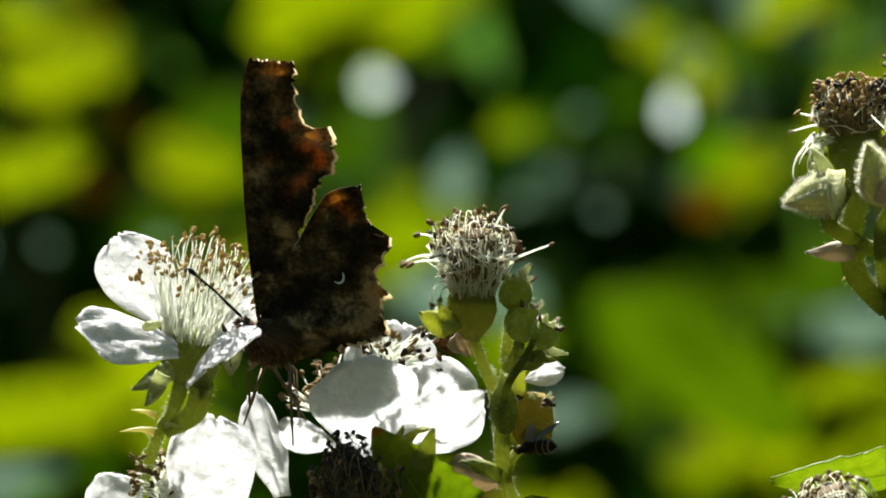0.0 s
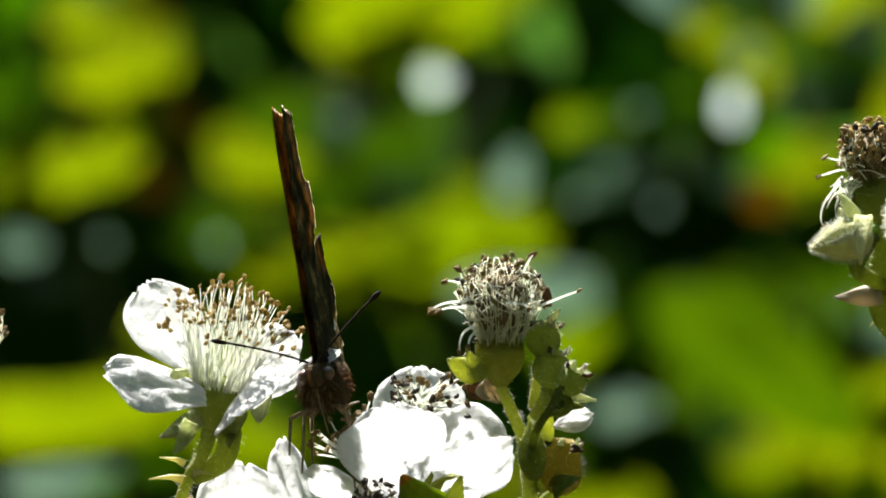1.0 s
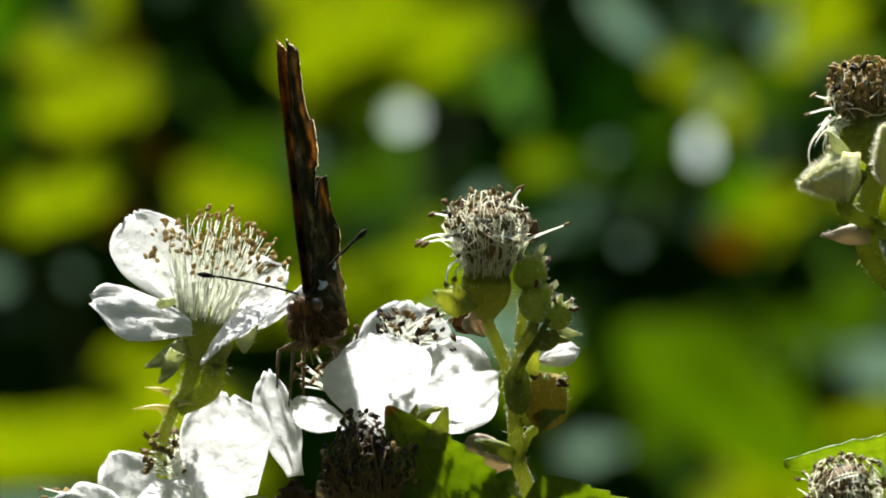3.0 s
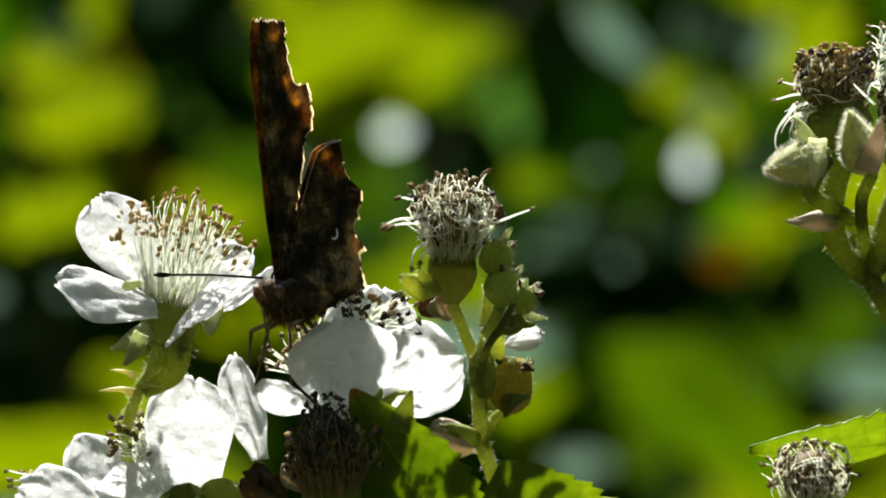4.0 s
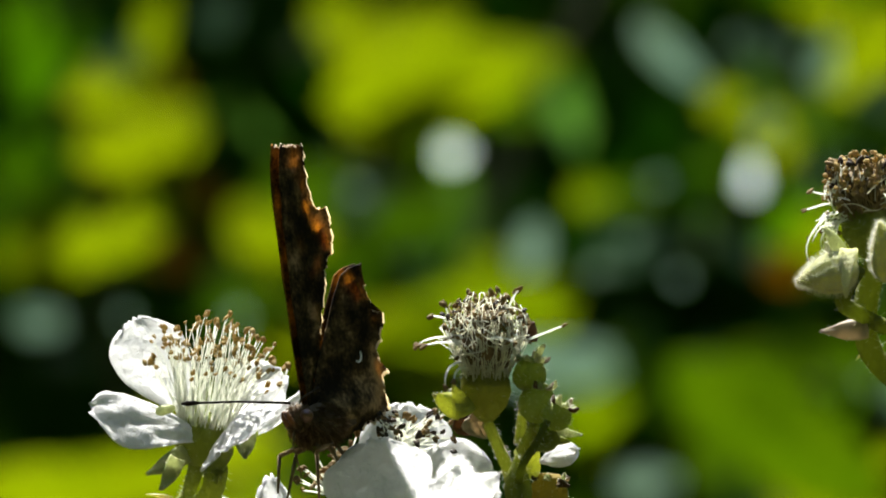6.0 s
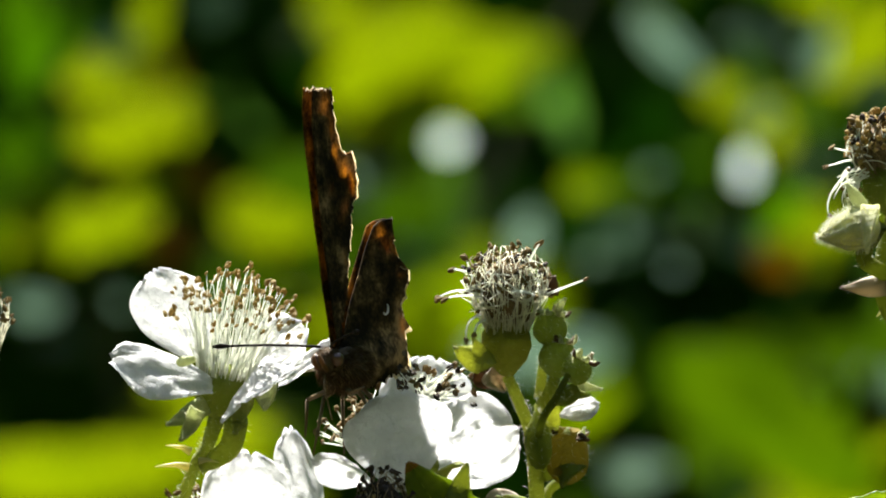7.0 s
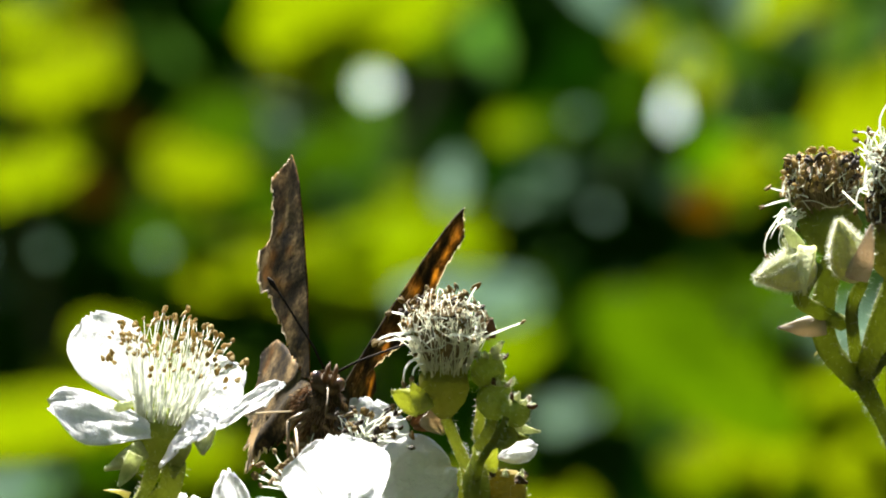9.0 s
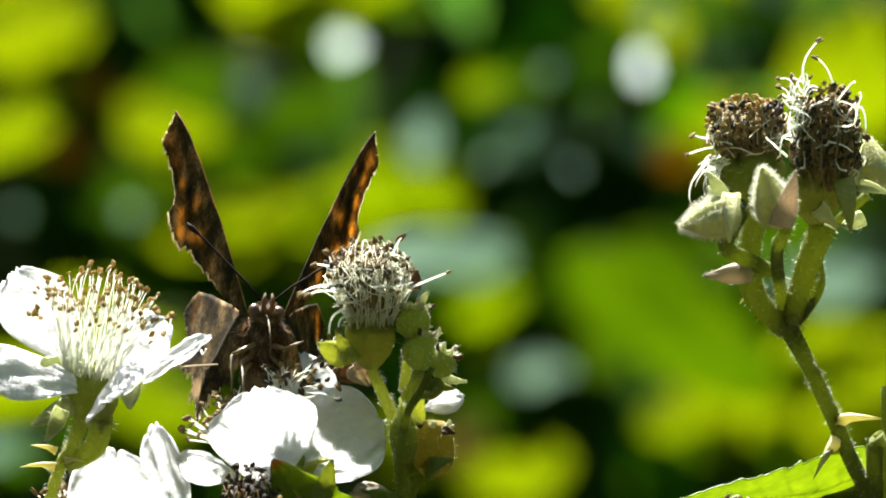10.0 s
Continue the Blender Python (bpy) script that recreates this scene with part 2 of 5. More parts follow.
    "black": plain_material("black_chitin", (0.010, 0.008, 0.006), (0.022, 0.016, 0.012), 0.8, spec=0.04),
    "leg": plain_material("tan_leg", (0.07, 0.045, 0.02), (0.18, 0.12, 0.05), 0.55),
    "fly_wing": plain_material("clear_fly_wing", (0.12, 0.12, 0.1), (0.2, 0.2, 0.17), 0.25, through=(0.25, 0.25, 0.2), share=0.6, spec=0.6),
    "fly_band": plain_material("tan_fly_band", (0.06, 0.045, 0.02), (0.10, 0.075, 0.035), 0.6),
    "soil": plain_material("leaf_litter_soil", (0.024, 0.021, 0.012), (0.06, 0.053, 0.032), 0.95, 9),
    "bark": plain_material("cane_bark", (0.02, 0.03, 0.01), (0.05, 0.06, 0.02), 0.8, 300),
}


# ---- shapes ----
ORIGIN = {}


class Geo:
    """Collects faces for one mesh."""

    def __init__(self):
        self.v, self.f, self.m = [], [], []

    def faces(self, verts, faces, mi=0):
        k = len(self.v)
        self.v += [tuple(p) for p in verts]
        self.f += [tuple(i + k for i in f) for f in faces]
        self.m += [mi] * len(faces)
        return self

    def tube(self, pts, radii, n=6, mi=0):
        pts = [Vector(p) for p in pts]
        verts, faces = [], []
        side = None
        for i, p in enumerate(pts):
            d = (pts[min(i + 1, len(pts) - 1)] - pts[max(i - 1, 0)]).normalized()
            if side is None:
                side = d.orthogonal().normalized()
            side = (side - d * side.dot(d)).normalized()
            up = d.cross(side)
            r = radii[i] if isinstance(radii, (list, tuple)) else radii
            for k in range(n):
                a = 2 * math.pi * k / n
                verts.append(p + (side * math.cos(a) + up * math.sin(a)) * r)
        for i in range(len(pts) - 1):
            for k in range(n):
                a, b = i * n + k, i * n + (k + 1) % n
                faces.append((a, b, b + n, a + n))
        faces.append(tuple(range(n - 1, -1, -1)))
        faces.append(tuple(range((len(pts) - 1) * n, len(pts) * n)))
        return self.faces(verts, faces, mi)

    def lathe(self, base, axis, profile, n=16, mi=0, ribs=0, rib=0.0, rough=0.0, seed=0):
        """profile: (height, radius) along the axis."""
        axis = Vector(axis).normalized()
        side = axis.orthogonal().normalized()
        up = axis.cross(side)
        verts, faces = [], []
        for i, (h, r) in enumerate(profile):
            for k in range(n):
                a = 2 * math.pi * k / n
                q = r * (1 + rib * math.cos(ribs * a))
                p = Vector(base) + axis * h + (side * math.cos(a) + up * math.sin(a)) * q
                if rough:
                    p += (side * math.cos(a) + up * math.sin(a)) * rough * r * noise.noise(p * 700 + Vector((seed, 0, 0)))
                verts.append(p)
        for i in range(len(profile) - 1):
            for k in range(n):
                a, b = i * n + k, i * n + (k + 1) % n
                faces.append((a, b, b + n, a + n))
        faces.append(tuple(range(n - 1, -1, -1)))
        faces.append(tuple(range((len(profile) - 1) * n, len(profile) * n)))
        return self.faces(verts, faces, mi)

    def blob(self, centre, along, thick, n=8, rings=5, mi=0, rough=0.0, seed=0):
        """An egg: along is its long half axis, thick its half width."""
        along = Vector(along)
        L = along.length
        prof = []
        for i in range(rings + 1):
            a = math.pi * i / rings
            prof.append((-L * math.cos(a), max(thick * math.sin(a), thick * 0.02)))
        return self.lathe(centre, along, prof, n, mi, rough=rough, seed=seed)

    def sheet(self, fn, nu, nv, thick, top=0, bottom=0):
        """A thin closed sheet over fn(u, v), u and v from 0 to 1."""
        g = [[Vector(fn(i / nu, j / nv)) for j in range(nv + 1)] for i in range(nu + 1)]
        verts = []
        for s in (0.5, -0.5):
            for i in range(nu + 1):
                for j in range(nv + 1):
                    du = g[min(i + 1, nu)][j] - g[max(i - 1, 0)][j]
                    dv = g[i][min(j + 1, nv)] - g[i][max(j - 1, 0)]
                    nrm = du.cross(dv)
                    if nrm.length < 1e-14:
                        k = min(max(i, 1), nu - 1)
                        nrm = (g[k + 1][j] - g[k - 1][j]).cross(g[k][min(j + 1, nv)] - g[k][max(j - 1, 0)])
                    nrm = nrm.normalized() if nrm.length > 1e-14 else Vector((0, 0, 1))
                    verts.append(g[i][j] + nrm * thick * s)
        w, N = nv + 1, (nu + 1) * (nv + 1)
        topf, botf, rim = [], [], []
        for i in range(nu):
            for j in range(nv):
                a = i * w + j
                topf.append((a, a + w, a + w + 1, a + 1))
                botf.append((N + a, N + a + 1, N + a + w + 1, N + a + w))
        for i in range(nu):
            a, b = i * w, i * w + nv
            rim += [(a, N + a, N + a + w, a + w), (b, b + w, N + b + w, N + b)]
        for j in range(nv):
            a, b = j, nu * w + j
            rim += [(a, a + 1, N + a + 1, N + a), (b, N + b, N + b + 1, b + 1)]
        k = len(self.v)
        self.v += [tuple(p) for p in verts]
        for fs, mi in ((topf, top), (botf, bottom), (rim, bottom)):
            self.f += [tuple(i + k for i in f) for f in fs]
            self.m += [mi] * len(fs)
        return self


class Bundle:
    """Joins the pieces made within it into one part: what is too many to count."""
    current = None

    def __init__(self, name, parent):
        self.name, self.parent, self.geo, self.mats = name, parent, Geo(), []

    def __enter__(self):
        Bundle.current = self
        return self

    def take(self, geo, mats, parent):
        mats = mats if isinstance(mats, (list, tuple)) else [mats]
        for m in mats:
            if m not in self.mats:
                self.mats.append(m)
        k = len(self.geo.v)
        self.geo.v += geo.v
        self.geo.f += [tuple(i + k for i in f) for f in geo.f]
        self.geo.m += [self.mats.index(mats[i]) for i in geo.m]
        return parent

    def __exit__(self, *error):
        Bundle.current = None
        tagged(part(self.name, self.geo, self.mats, self.parent), kind="stuff")


def part(name, geo, mats, parent, label=""):
    """One mesh object under a thing or a part; geo is in the world's coordinates."""
    if Bundle.current:
        return Bundle.current.take(geo, mats, parent)
    root = ORIGIN[parent.name] if parent else Vector((0, 0, 0))
    me = bpy.data.meshes.new(name)
    me.from_pydata([(x - root.x, y - root.y, z - root.z) for x, y, z in geo.v], [], geo.f)
    for m in (mats if isinstance(mats, (list, tuple)) else [mats]):
        me.materials.append(m)
    me.polygons.foreach_set("material_index", geo.m)
    me.polygons.foreach_set("use_smooth", [True] * len(geo.f))
    me.update()
    ob = new(name, me)
    ob.parent = parent
    ORIGIN[ob.name] = root
    if label:
        tagged(ob, label=label)
    return ob


def thing(name, place, label, category, group="", kind=""):
    ob = new(name)
    ob.empty_display_size = 0.002
    ob.location = place
    ORIGIN[ob.name] = Vector(place)
    return tagged(ob, label=label, category=category, group=group, kind=kind)


def spline(pts, n):
    """n points on a smooth curve through pts."""
    p = [Vector(q) for q in pts]
    out = []
    for k in range(n):
        t = k / (n - 1) * (len(p) - 1)
        i = min(int(t), len(p) - 2)
        t -= i
        a, b, c, d = p[max(i - 1, 0)], p[i], p[i + 1], p[min(i + 2, len(p) - 1)]
        out.append(0.5 * ((2 * b) + (c - a) * t + (2 * a - 5 * b + 4 * c - d) * t * t + (3 * b - a - 3 * c + d) * t ** 3))
    return out


def rnd(a, b):
    return random.uniform(a, b)


def wander(s):
    return Vector((rnd(-s, s), rnd(-s, s), rnd(-s, s)))


def petal(parent, base, tip, width, side, cup=0.15, seed=0, mat="petal", name="petal", ruffle=1.2, label="", claw=0.16):
    """A broad rounded petal from base to tip; side is the way of its width, cup bends it across its face."""
    base, tip = Vector(base), Vector(tip)
    along = tip - base
    L = along.length
    e = along.normalized()
    s = Vector(side)
    s = (s - e * s.dot(e)).normalized()
    nrm = e.cross(s)
    w = width * MM / 2
    shift = Vector((seed * 3.7, seed * 1.3, 0))

    def fn(u, v):
        c = 2 * v - 1
        half = w * (claw + (1 - claw) * math.sin(math.pi * min(u * 0.80, 0.5)) ** 1.1) if u < 0.62 else w * math.sqrt(max(0, 1 - ((u - 0.62) / 0.4) ** 2.6))
        edge = 1 + 0.07 * noise.noise(Vector((c * 1.7, u * 2, seed)) * 1.6) + 0.025 * noise.noise(Vector((c * 6, u * 5, seed)))
        p = base + e * (L * u * (1 - 0.06 * c * c * u) * edge) + s * (half * c * edge)
        q = Vector((u * 2.2, c * 1.6, 0)) + shift
        lift = cup * L * (0.9 * c * c * (half / w) ** 2 + 0.55 * (u - 0.5) ** 2)
        lift += ruffle * L * (0.045 * noise.noise(q * 1.4) + 0.022 * noise.noise(q * 3.7) * (0.3 + u) + 0.012 * math.sin(c * 9 + 3 * u + seed) * u)
        return p + nrm * lift
    return part(name, Geo().sheet(fn, 22, 20, 0.10 * MM), M[mat], parent, label)


def stamen(parent, base, way, tip, mat="anther", r=0.055, size=0.27, curl=0.0, drop=False, fil="filament"):
    """A filament from base that sets out along way and ends at tip, with its anther."""
    base, tip, way = Vector(base), Vector(tip), Vector(way).normalized()
    L = (tip - base).length
    mid = base + way * L * 0.55
    pts = []
    off = wander(curl * L)
    for k in range(7):
        t = k / 6
        pts.append(base * (1 - t) ** 2 + mid * 2 * t * (1 - t) + tip * t * t + off * math.sin(math.pi * t) * t)
    rr = [r * MM * (1.15 - 0.5 * k / 6) for k in range(7)]
    ob = part("stamen", Geo().tube(pts, rr, 5), M[fil], parent)
    if not drop:
        d = ((pts[-1] - pts[-2]).normalized() + wander(0.9)).normalized()
        s = size * MM * rnd(0.8, 1.25)
        o = d.orthogonal().normalized() * s * 0.32
        g = Geo().blob(pts[-1] + d * s * 0.3 + o, d * s, s * rnd(0.38, 0.55), 6, 4, rough=0.7, seed=rnd(0, 50))
        part("anther", g.blob(pts[-1] + d * s * 0.2 - o, (d + wander(0.4)) * s * 0.9, s * rnd(0.34, 0.5), 6, 4, rough=0.7, seed=rnd(0, 50)), M[mat], ob)
    return ob


def hairs(parent, spots, length, r=0.0155, name="down"):
    """Fine white down; spots: (place, way out)."""
    g = Geo()
    for p, d in spots:
        d = (Vector(d).normalized() + wander(0.5)).normalized()
        L = length * MM * rnd(0.5, 1.3)
        q = Vector(p)
        g.tube([q, q + d * L * 0.5 + wander(0.12 * L), q + d * L], [r * MM, r * MM * 0.8, r * MM * 0.3], 3)
    return tagged(part(name, g, M["hair"], parent), kind="stuff")


def stem(parent, pts, radii, mat="stem", n=9, steps=None, down=0, name="stem", length=0.45):
    steps = steps or 5 * len(pts)
    c = spline(pts, steps)
    radii = [0.72 * r for r in radii] if mat != "bark" else radii
    rr = [MM * float(np.interp(k / (steps - 1), np.linspace(0, 1, len(radii)), radii)) for k in range(steps)]
    ob = part(name, Geo().tube(c, rr, n), M[mat], parent)
    if down:
        spots = []
        for _ in range(down):
            k = random.randrange(steps - 1)
            d = (c[k + 1] - c[k]).normalized()
            o = d.cross(wander(1)).normalized()
            spots.append((c[k].lerp(c[k + 1], random.random()) + o * rr[k] * 0.95, o))
        hairs(ob, spots, length)
    return ob


def thorn(parent, root, tip, r=0.55):
    root, tip = Vector(root), Vector(tip)
    bend = Vector((0, 0, -0.08 * (tip - root).length))
    return part("thorn", Geo().tube([root, root.lerp(tip, 0.35) - bend, root.lerp(tip, 0.7) - bend * 0.6, tip],
                                    [r * MM, r * MM * 0.55, r * MM * 0.3, r * MM * 0.04], 7), M["thorn"], parent, "straw-coloured thorn")


def sepal(parent, base, tip, width, side, bend=0.2, mat="pale_green", seed=0, down=38):
    """A pointed sepal, hollow along its middle."""
    base, tip = Vector(base), Vector(tip)
    e = (tip - base).normalized()
    L = (tip - base).length
    s = Vector(side)
    s = (s - e * s.dot(e)).normalized()
    nrm = e.cross(s)

    def fn(u, v):
        c = 2 * v - 1
        half = width * MM / 2 * (1 - u) ** 0.75 * (0.75 + 1.1 * u * (1 - u))
        return base + e * L * u + s * half * c + nrm * (bend * L * math.sin(math.pi * u) + 0.35 * half * c * c
                                                        + 0.05 * L * noise.noise(Vector((u * 3, c, seed))))
    ob = part("sepal", Geo().sheet(fn, 9, 6, 0.28 * MM), M[mat], parent)
    if down:
        hairs(ob, [(fn(rnd(0.05, 0.98), random.choice((0, 1, rnd(0, 1)))), random.choice((s, -s, nrm, -nrm))) for _ in range(down)], 0.4)
    return ob


def cup(parent, base, axis, height, radius, mat="green", seed=0, down=160):
    """The green cup under a blossom."""
    h, r = height * MM, radius * MM
    prof = [(0, r * 0.22), (h * 0.12, r * 0.45), (h * 0.32, r * 0.80), (h * 0.58, r), (h * 0.80, r * 0.97), (h * 0.93, r * 0.82), (h * 1.06, r * 0.6), (h * 1.18, r * 0.3)]
    g = Geo().lathe(base, axis, prof, 20, ribs=5, rib=0.07, rough=0.14, seed=seed)
    ob = part("receptacle", g, M[mat], parent)
    if down:
        ax = Vector(axis).normalized()
        sp = []
        for _ in range(down):
            o = ax.cross(wander(1)).normalized()
            k = rnd(0.1, 1)
            sp.append((Vector(base) + ax * h * k + o * r * float(np.interp(k, [0, 0.3, 0.6, 1], [0.3, 0.8, 1, 0.86])), o))
        hairs(ob, sp, 0.55)
    return ob


def bud(parent, base, tip, radius, mat="green", seed=0, down=260):
    """A closed downy bud with the lines of its five sepals and a drawn-out tip."""
    base, tip = Vector(base), Vector(tip)
    ax = tip - base
    L = ax.length
    r = radius * MM
    prof = [(0, r * 0.3), (L * 0.08, r * 0.7), (L * 0.25, r * 0.97), (L * 0.45, r), (L * 0.62, r * 0.82), (L * 0.76, r * 0.5), (L * 0.88, r * 0.22), (L, r * 0.05)]
    ob = part("bud", Geo().lathe(base, ax, prof, 20, ribs=5, rib=0.10, rough=0.18, seed=seed), M[mat], parent)
    e = ax.normalized()
    if down:
        sp = []
        for _ in range(down):
            o = e.cross(wander(1)).normalized()
            k = rnd(0.03, 0.95)
            sp.append((base + e * L * k + o * float(np.interp(k * L, [p[0] for p in prof], [p[1] for p in prof])), o + e * 0.5))
        hairs(ob, sp, 0.62)
    return ob


def wrapped_bud(parent, base, tip, radius, mat="bud_white", odd=None, seed=0, down=150, length=0.5, turn=0.0):
    """A closed bud in five overlapping sepals with downy margins; odd: the material of one of them."""
    base, tip = Vector(base), Vector(tip)
    ax = tip - base
    L = ax.length
    e = ax.normalized()
    s1 = e.orthogonal().normalized()
    s2 = e.cross(s1)
    hs = [0, 0.08, 0.22, 0.42, 0.6, 0.75, 0.88, 1.0]
    rs = [0.28, 0.66, 0.95, 1.0, 0.84, 0.56, 0.28, 0.06]

    def on(u, a, k):
        r = radius * MM * float(np.interp(u, hs, rs)) * k
        return base + e * L * u + (s1 * math.cos(a) + s2 * math.sin(a)) * r
    ob = part("bud", Geo().lathe(base, ax, [(L * h, radius * MM * r * 0.94) for h, r in zip(hs, rs)], 18, rough=0.05, seed=seed), M[mat], parent)
    for k in range(5):
        a0 = turn + k * 2 * math.pi / 5

        def fn(u, v):
            c = 2 * v - 1
            half = 0.86 * (1 - 0.35 * u ** 2)
            lift = 1.0 + 0.05 * (c * 0.5 + 0.5) + 0.05 * math.exp(-(c * 5) ** 2) + 0.04 * noise.noise(Vector((u * 4, c * 2, seed + k)))
            return on(0.02 + u * rnd_tip[k], a0 + half * c, lift + 0.10 * u ** 6)
        rnd_tip = [rnd(0.93, 1.04) for _ in range(5)]
        sp = part("sepal", Geo().sheet(fn, 12, 8, 0.12 * MM), M[odd if odd and k == 0 else mat], ob)
        spots = []
        for _ in range(down):
            u, v = rnd(0.02, 0.98), random.choice((0.0, 1.0, rnd(0, 1), 0.5))
            o = (fn(u, v) - (base + e * L * u)).normalized()
            spots.append((fn(u, v), o + e * 0.4))
        hairs(sp, spots, length)
    return ob


def spent_cup(parent, base, tip, radius, mat="bud_green", seed=0, down=110, rim=9):
    """A swollen receptacle that has shed its petals, with a withered downy rim."""
    base, tip = Vector(base), Vector(tip)
    ax = tip - base
    L, e, r = ax.length, ax.normalized(), radius * MM
    prof = [(0, r * 0.26), (L * 0.07, r * 0.55), (L * 0.2, r * 0.86), (L * 0.4, r), (L * 0.6, r * 0.98), (L * 0.78, r * 0.82), (L * 0.92, r * 0.62), (L, r * 0.45), (L * 0.94, r * 0.12)]
    ob = part("receptacle", Geo().lathe(base, ax, prof, 20, ribs=5, rib=0.06, rough=0.12, seed=seed), M[mat], parent)
    s1 = e.orthogonal().normalized()
    s2 = e.cross(s1)
    spots = []
    for _ in range(down):
        a, k = rnd(0, 6.28), rnd(0.1, 0.98)
        o = s1 * math.cos(a) + s2 * math.sin(a)
        spots.append((base + e * L * k + o * float(np.interp(k * L, [p[0] for p in prof[:8]], [p[1] for p in prof[:8]])), o + e * 0.3))
    for k in range(rim):
        a = k * 6.28 / rim + rnd(-0.3, 0.3)
        o = s1 * math.cos(a) + s2 * math.sin(a)
        p = base + e * L * 0.9 + o * r * 0.6
        sepal(ob, p, p + (e * rnd(0.1, 0.9) + o * rnd(0.3, 1.0)).normalized() * rnd(0.5, 1.0) * MM, rnd(0.5, 0.9), o.cross(e), 0.2, random.choice(("pale_green", "pale_green", "beige", "withered")), seed + k, 12)
        for _ in range(8):
            spots.append((p + wander(0.3 * MM), o + e * 0.6))
    hairs(ob, spots, 0.42)
    return ob


def crown(parent, centre, axis, radius, height, count, spread=1.0, mat="anther", lean=(0, 0, 0), curl=0.06, foot=0.5, drop=0.0, r=0.05, size=0.27, low=0.55, fil="filament"):
    """The brush of stamens over a receptacle."""
    ax = Vector(axis).normalized()
    side = ax.orthogonal().normalized()
    up = ax.cross(side)
    lean = Vector(lean)
    for k in range(count):
        q = math.sqrt((k + 0.5) / count)
        a = k * 2.39996 + rnd(-0.3, 0.3)
        o = side * math.cos(a) + up * math.sin(a)
        b = Vector(centre) + o * radius * MM * foot * (0.55 + 0.45 * q)
        h = height * MM * (1 - (1 - low) * q ** 3) * rnd(0.62, 1.08)
        t = Vector(centre) + ax * h + o * radius * MM * q * rnd(0.85, 1.1) + lean * MM * rnd(0.6, 1)
        stamen(parent, b, ax + o * 0.25 * spread * q, t, mat, r, size, curl, random.random() < drop, fil)


def leaf(parent, base, tip, width, side, bend=0.12, fold=0.2, teeth=14, mat="leaf", tipmat=None, seed=0, name="leaflet", veins=True, nu=56, nv=16, label=""):
    """A toothed bramble leaflet with sunken side veins."""
    base, tip = Vector(base), Vector(tip)
    e = (tip - base).normalized()
    L = (tip - base).length
    s = Vector(side)
    s = (s - e * s.dot(e)).normalized()
    nrm = e.cross(s)
    w = width * MM / 2

    def fn(u, v):
        c = 2 * v - 1
        out = abs(c)
        body = math.sin(math.pi * u ** 0.82) ** 0.8 * (1 - 0.25 * u) if 0 < u < 1 else 0.0
        tooth = (u * teeth + 0.35 * out) % 1.0
        half = w * (body * (1 - 0.13 * tooth * out ** 4 * (1 + 0.6 * noise.noise(Vector((u * 9, seed, 0))))) + 0.02)
        lift = bend * L * math.sin(math.pi * u) - fold * half * out - 0.05 * half * out * abs(math.sin(math.pi * (u * 8 - out * 1.6)))
        lift += 0.03 * L * noise.noise(Vector((u * 3, c * 1.5, seed * 2.1)))
        return base + e * L * (u + 0.05 * out * (1 - u) * u) + s * half * c + nrm * lift
    g = Geo().sheet(fn, nu, nv, 0.16 * MM)
    mats = [M[mat]]
    if tipmat:
        mats.append(M[tipmat])
        for i, f in enumerate(g.f):
            p = sum((Vector(g.v[k]) for k in f), Vector()) / len(f)
            if (p - base).dot(e) > L * (0.965 + 0.03 * noise.noise(p * 900)):
                g.m[i] = 1
    ob = part(name, g, mats, parent, label)
    if veins:
        part("midrib", Geo().tube([fn(k / 14, 0.5) - nrm * 0.05 * MM for k in range(15)], [0.13 * MM * (1.05 - k / 15) for k in range(15)], 6), M["leaf_vein"], ob)
        for k in range(1, 8):
            for sgn in (0, 1):
                u0 = k / 8.5
                pts = [fn(min(u0 + 0.13 * q / 4, 0.98), 0.5 + (0.46 * q / 4) * (1 if sgn else -1)) for q in range(5)]
                part("side_vein", Geo().tube(pts, [0.045 * MM * (1.1 - q / 5) for q in range(5)], 5), M["leaf_vein"], ob)
    return ob


# ---- the ground ----
g = Geo()
n = 40
gv, gf = [], []
for i in range(n + 1):
    for j in range(n + 1):
        x, y = [math.copysign(abs(k / n * 2 - 1) ** 3 * 60, k - n / 2) for k in (i, j)]
        gv.append((x, y, 0.05 * noise.noise(Vector((x, y, 0)) * 0.8)))
for i in range(n):
    for j in range(n):
        a = i * (n + 1) + j
        gf.append((a, a + n + 1, a + n + 2, a + 1))
g.faces(gv, gf)
ground = part("ground", g, M["soil"], None)
tagged(ground, "dark bare soil with leaf litter under the brambles", "ground", kind="structure")

# ---- an added foliage wall, hardly seen, that closes the glade and blocks low sky ----
g = Geo()
wv, wf = [], []
NA, NH = 96, 26
for i in range(NA):
    a = 2 * math.pi * i / NA
    for j in range(NH + 1):
        z = 5.6 * j / NH - 0.1
        q = Vector((math.cos(a) * 4, math.sin(a) * 4, z))
        r = 4.2 + 0.7 * noise.noise(q * 0.7) + 0.35 * noise.noise(q * 2.3) + 0.2 * noise.noise(q * 6) + 0.9 * max(0, j / NH - 0.85)
        wv.append((math.cos(a) * r, math.sin(a) * r, z + 0.5 * noise.noise(q * 1.9) * (j / NH)))
for i in range(NA):
    for j in range(NH):
        k, m = i * (NH + 1) + j, ((i + 1) % NA) * (NH + 1) + j
        wf.append((k, m, m + 1, k + 1))
g.faces(wv, wf)
foliage_wall = part("backdrop", g, M["shade_leaf"], None)
tagged(foliage_wall, "dark green foliage wall added to close the glade and block low sky", "woodland", kind="structure")

# ---- the cane that carries the blossoms ----
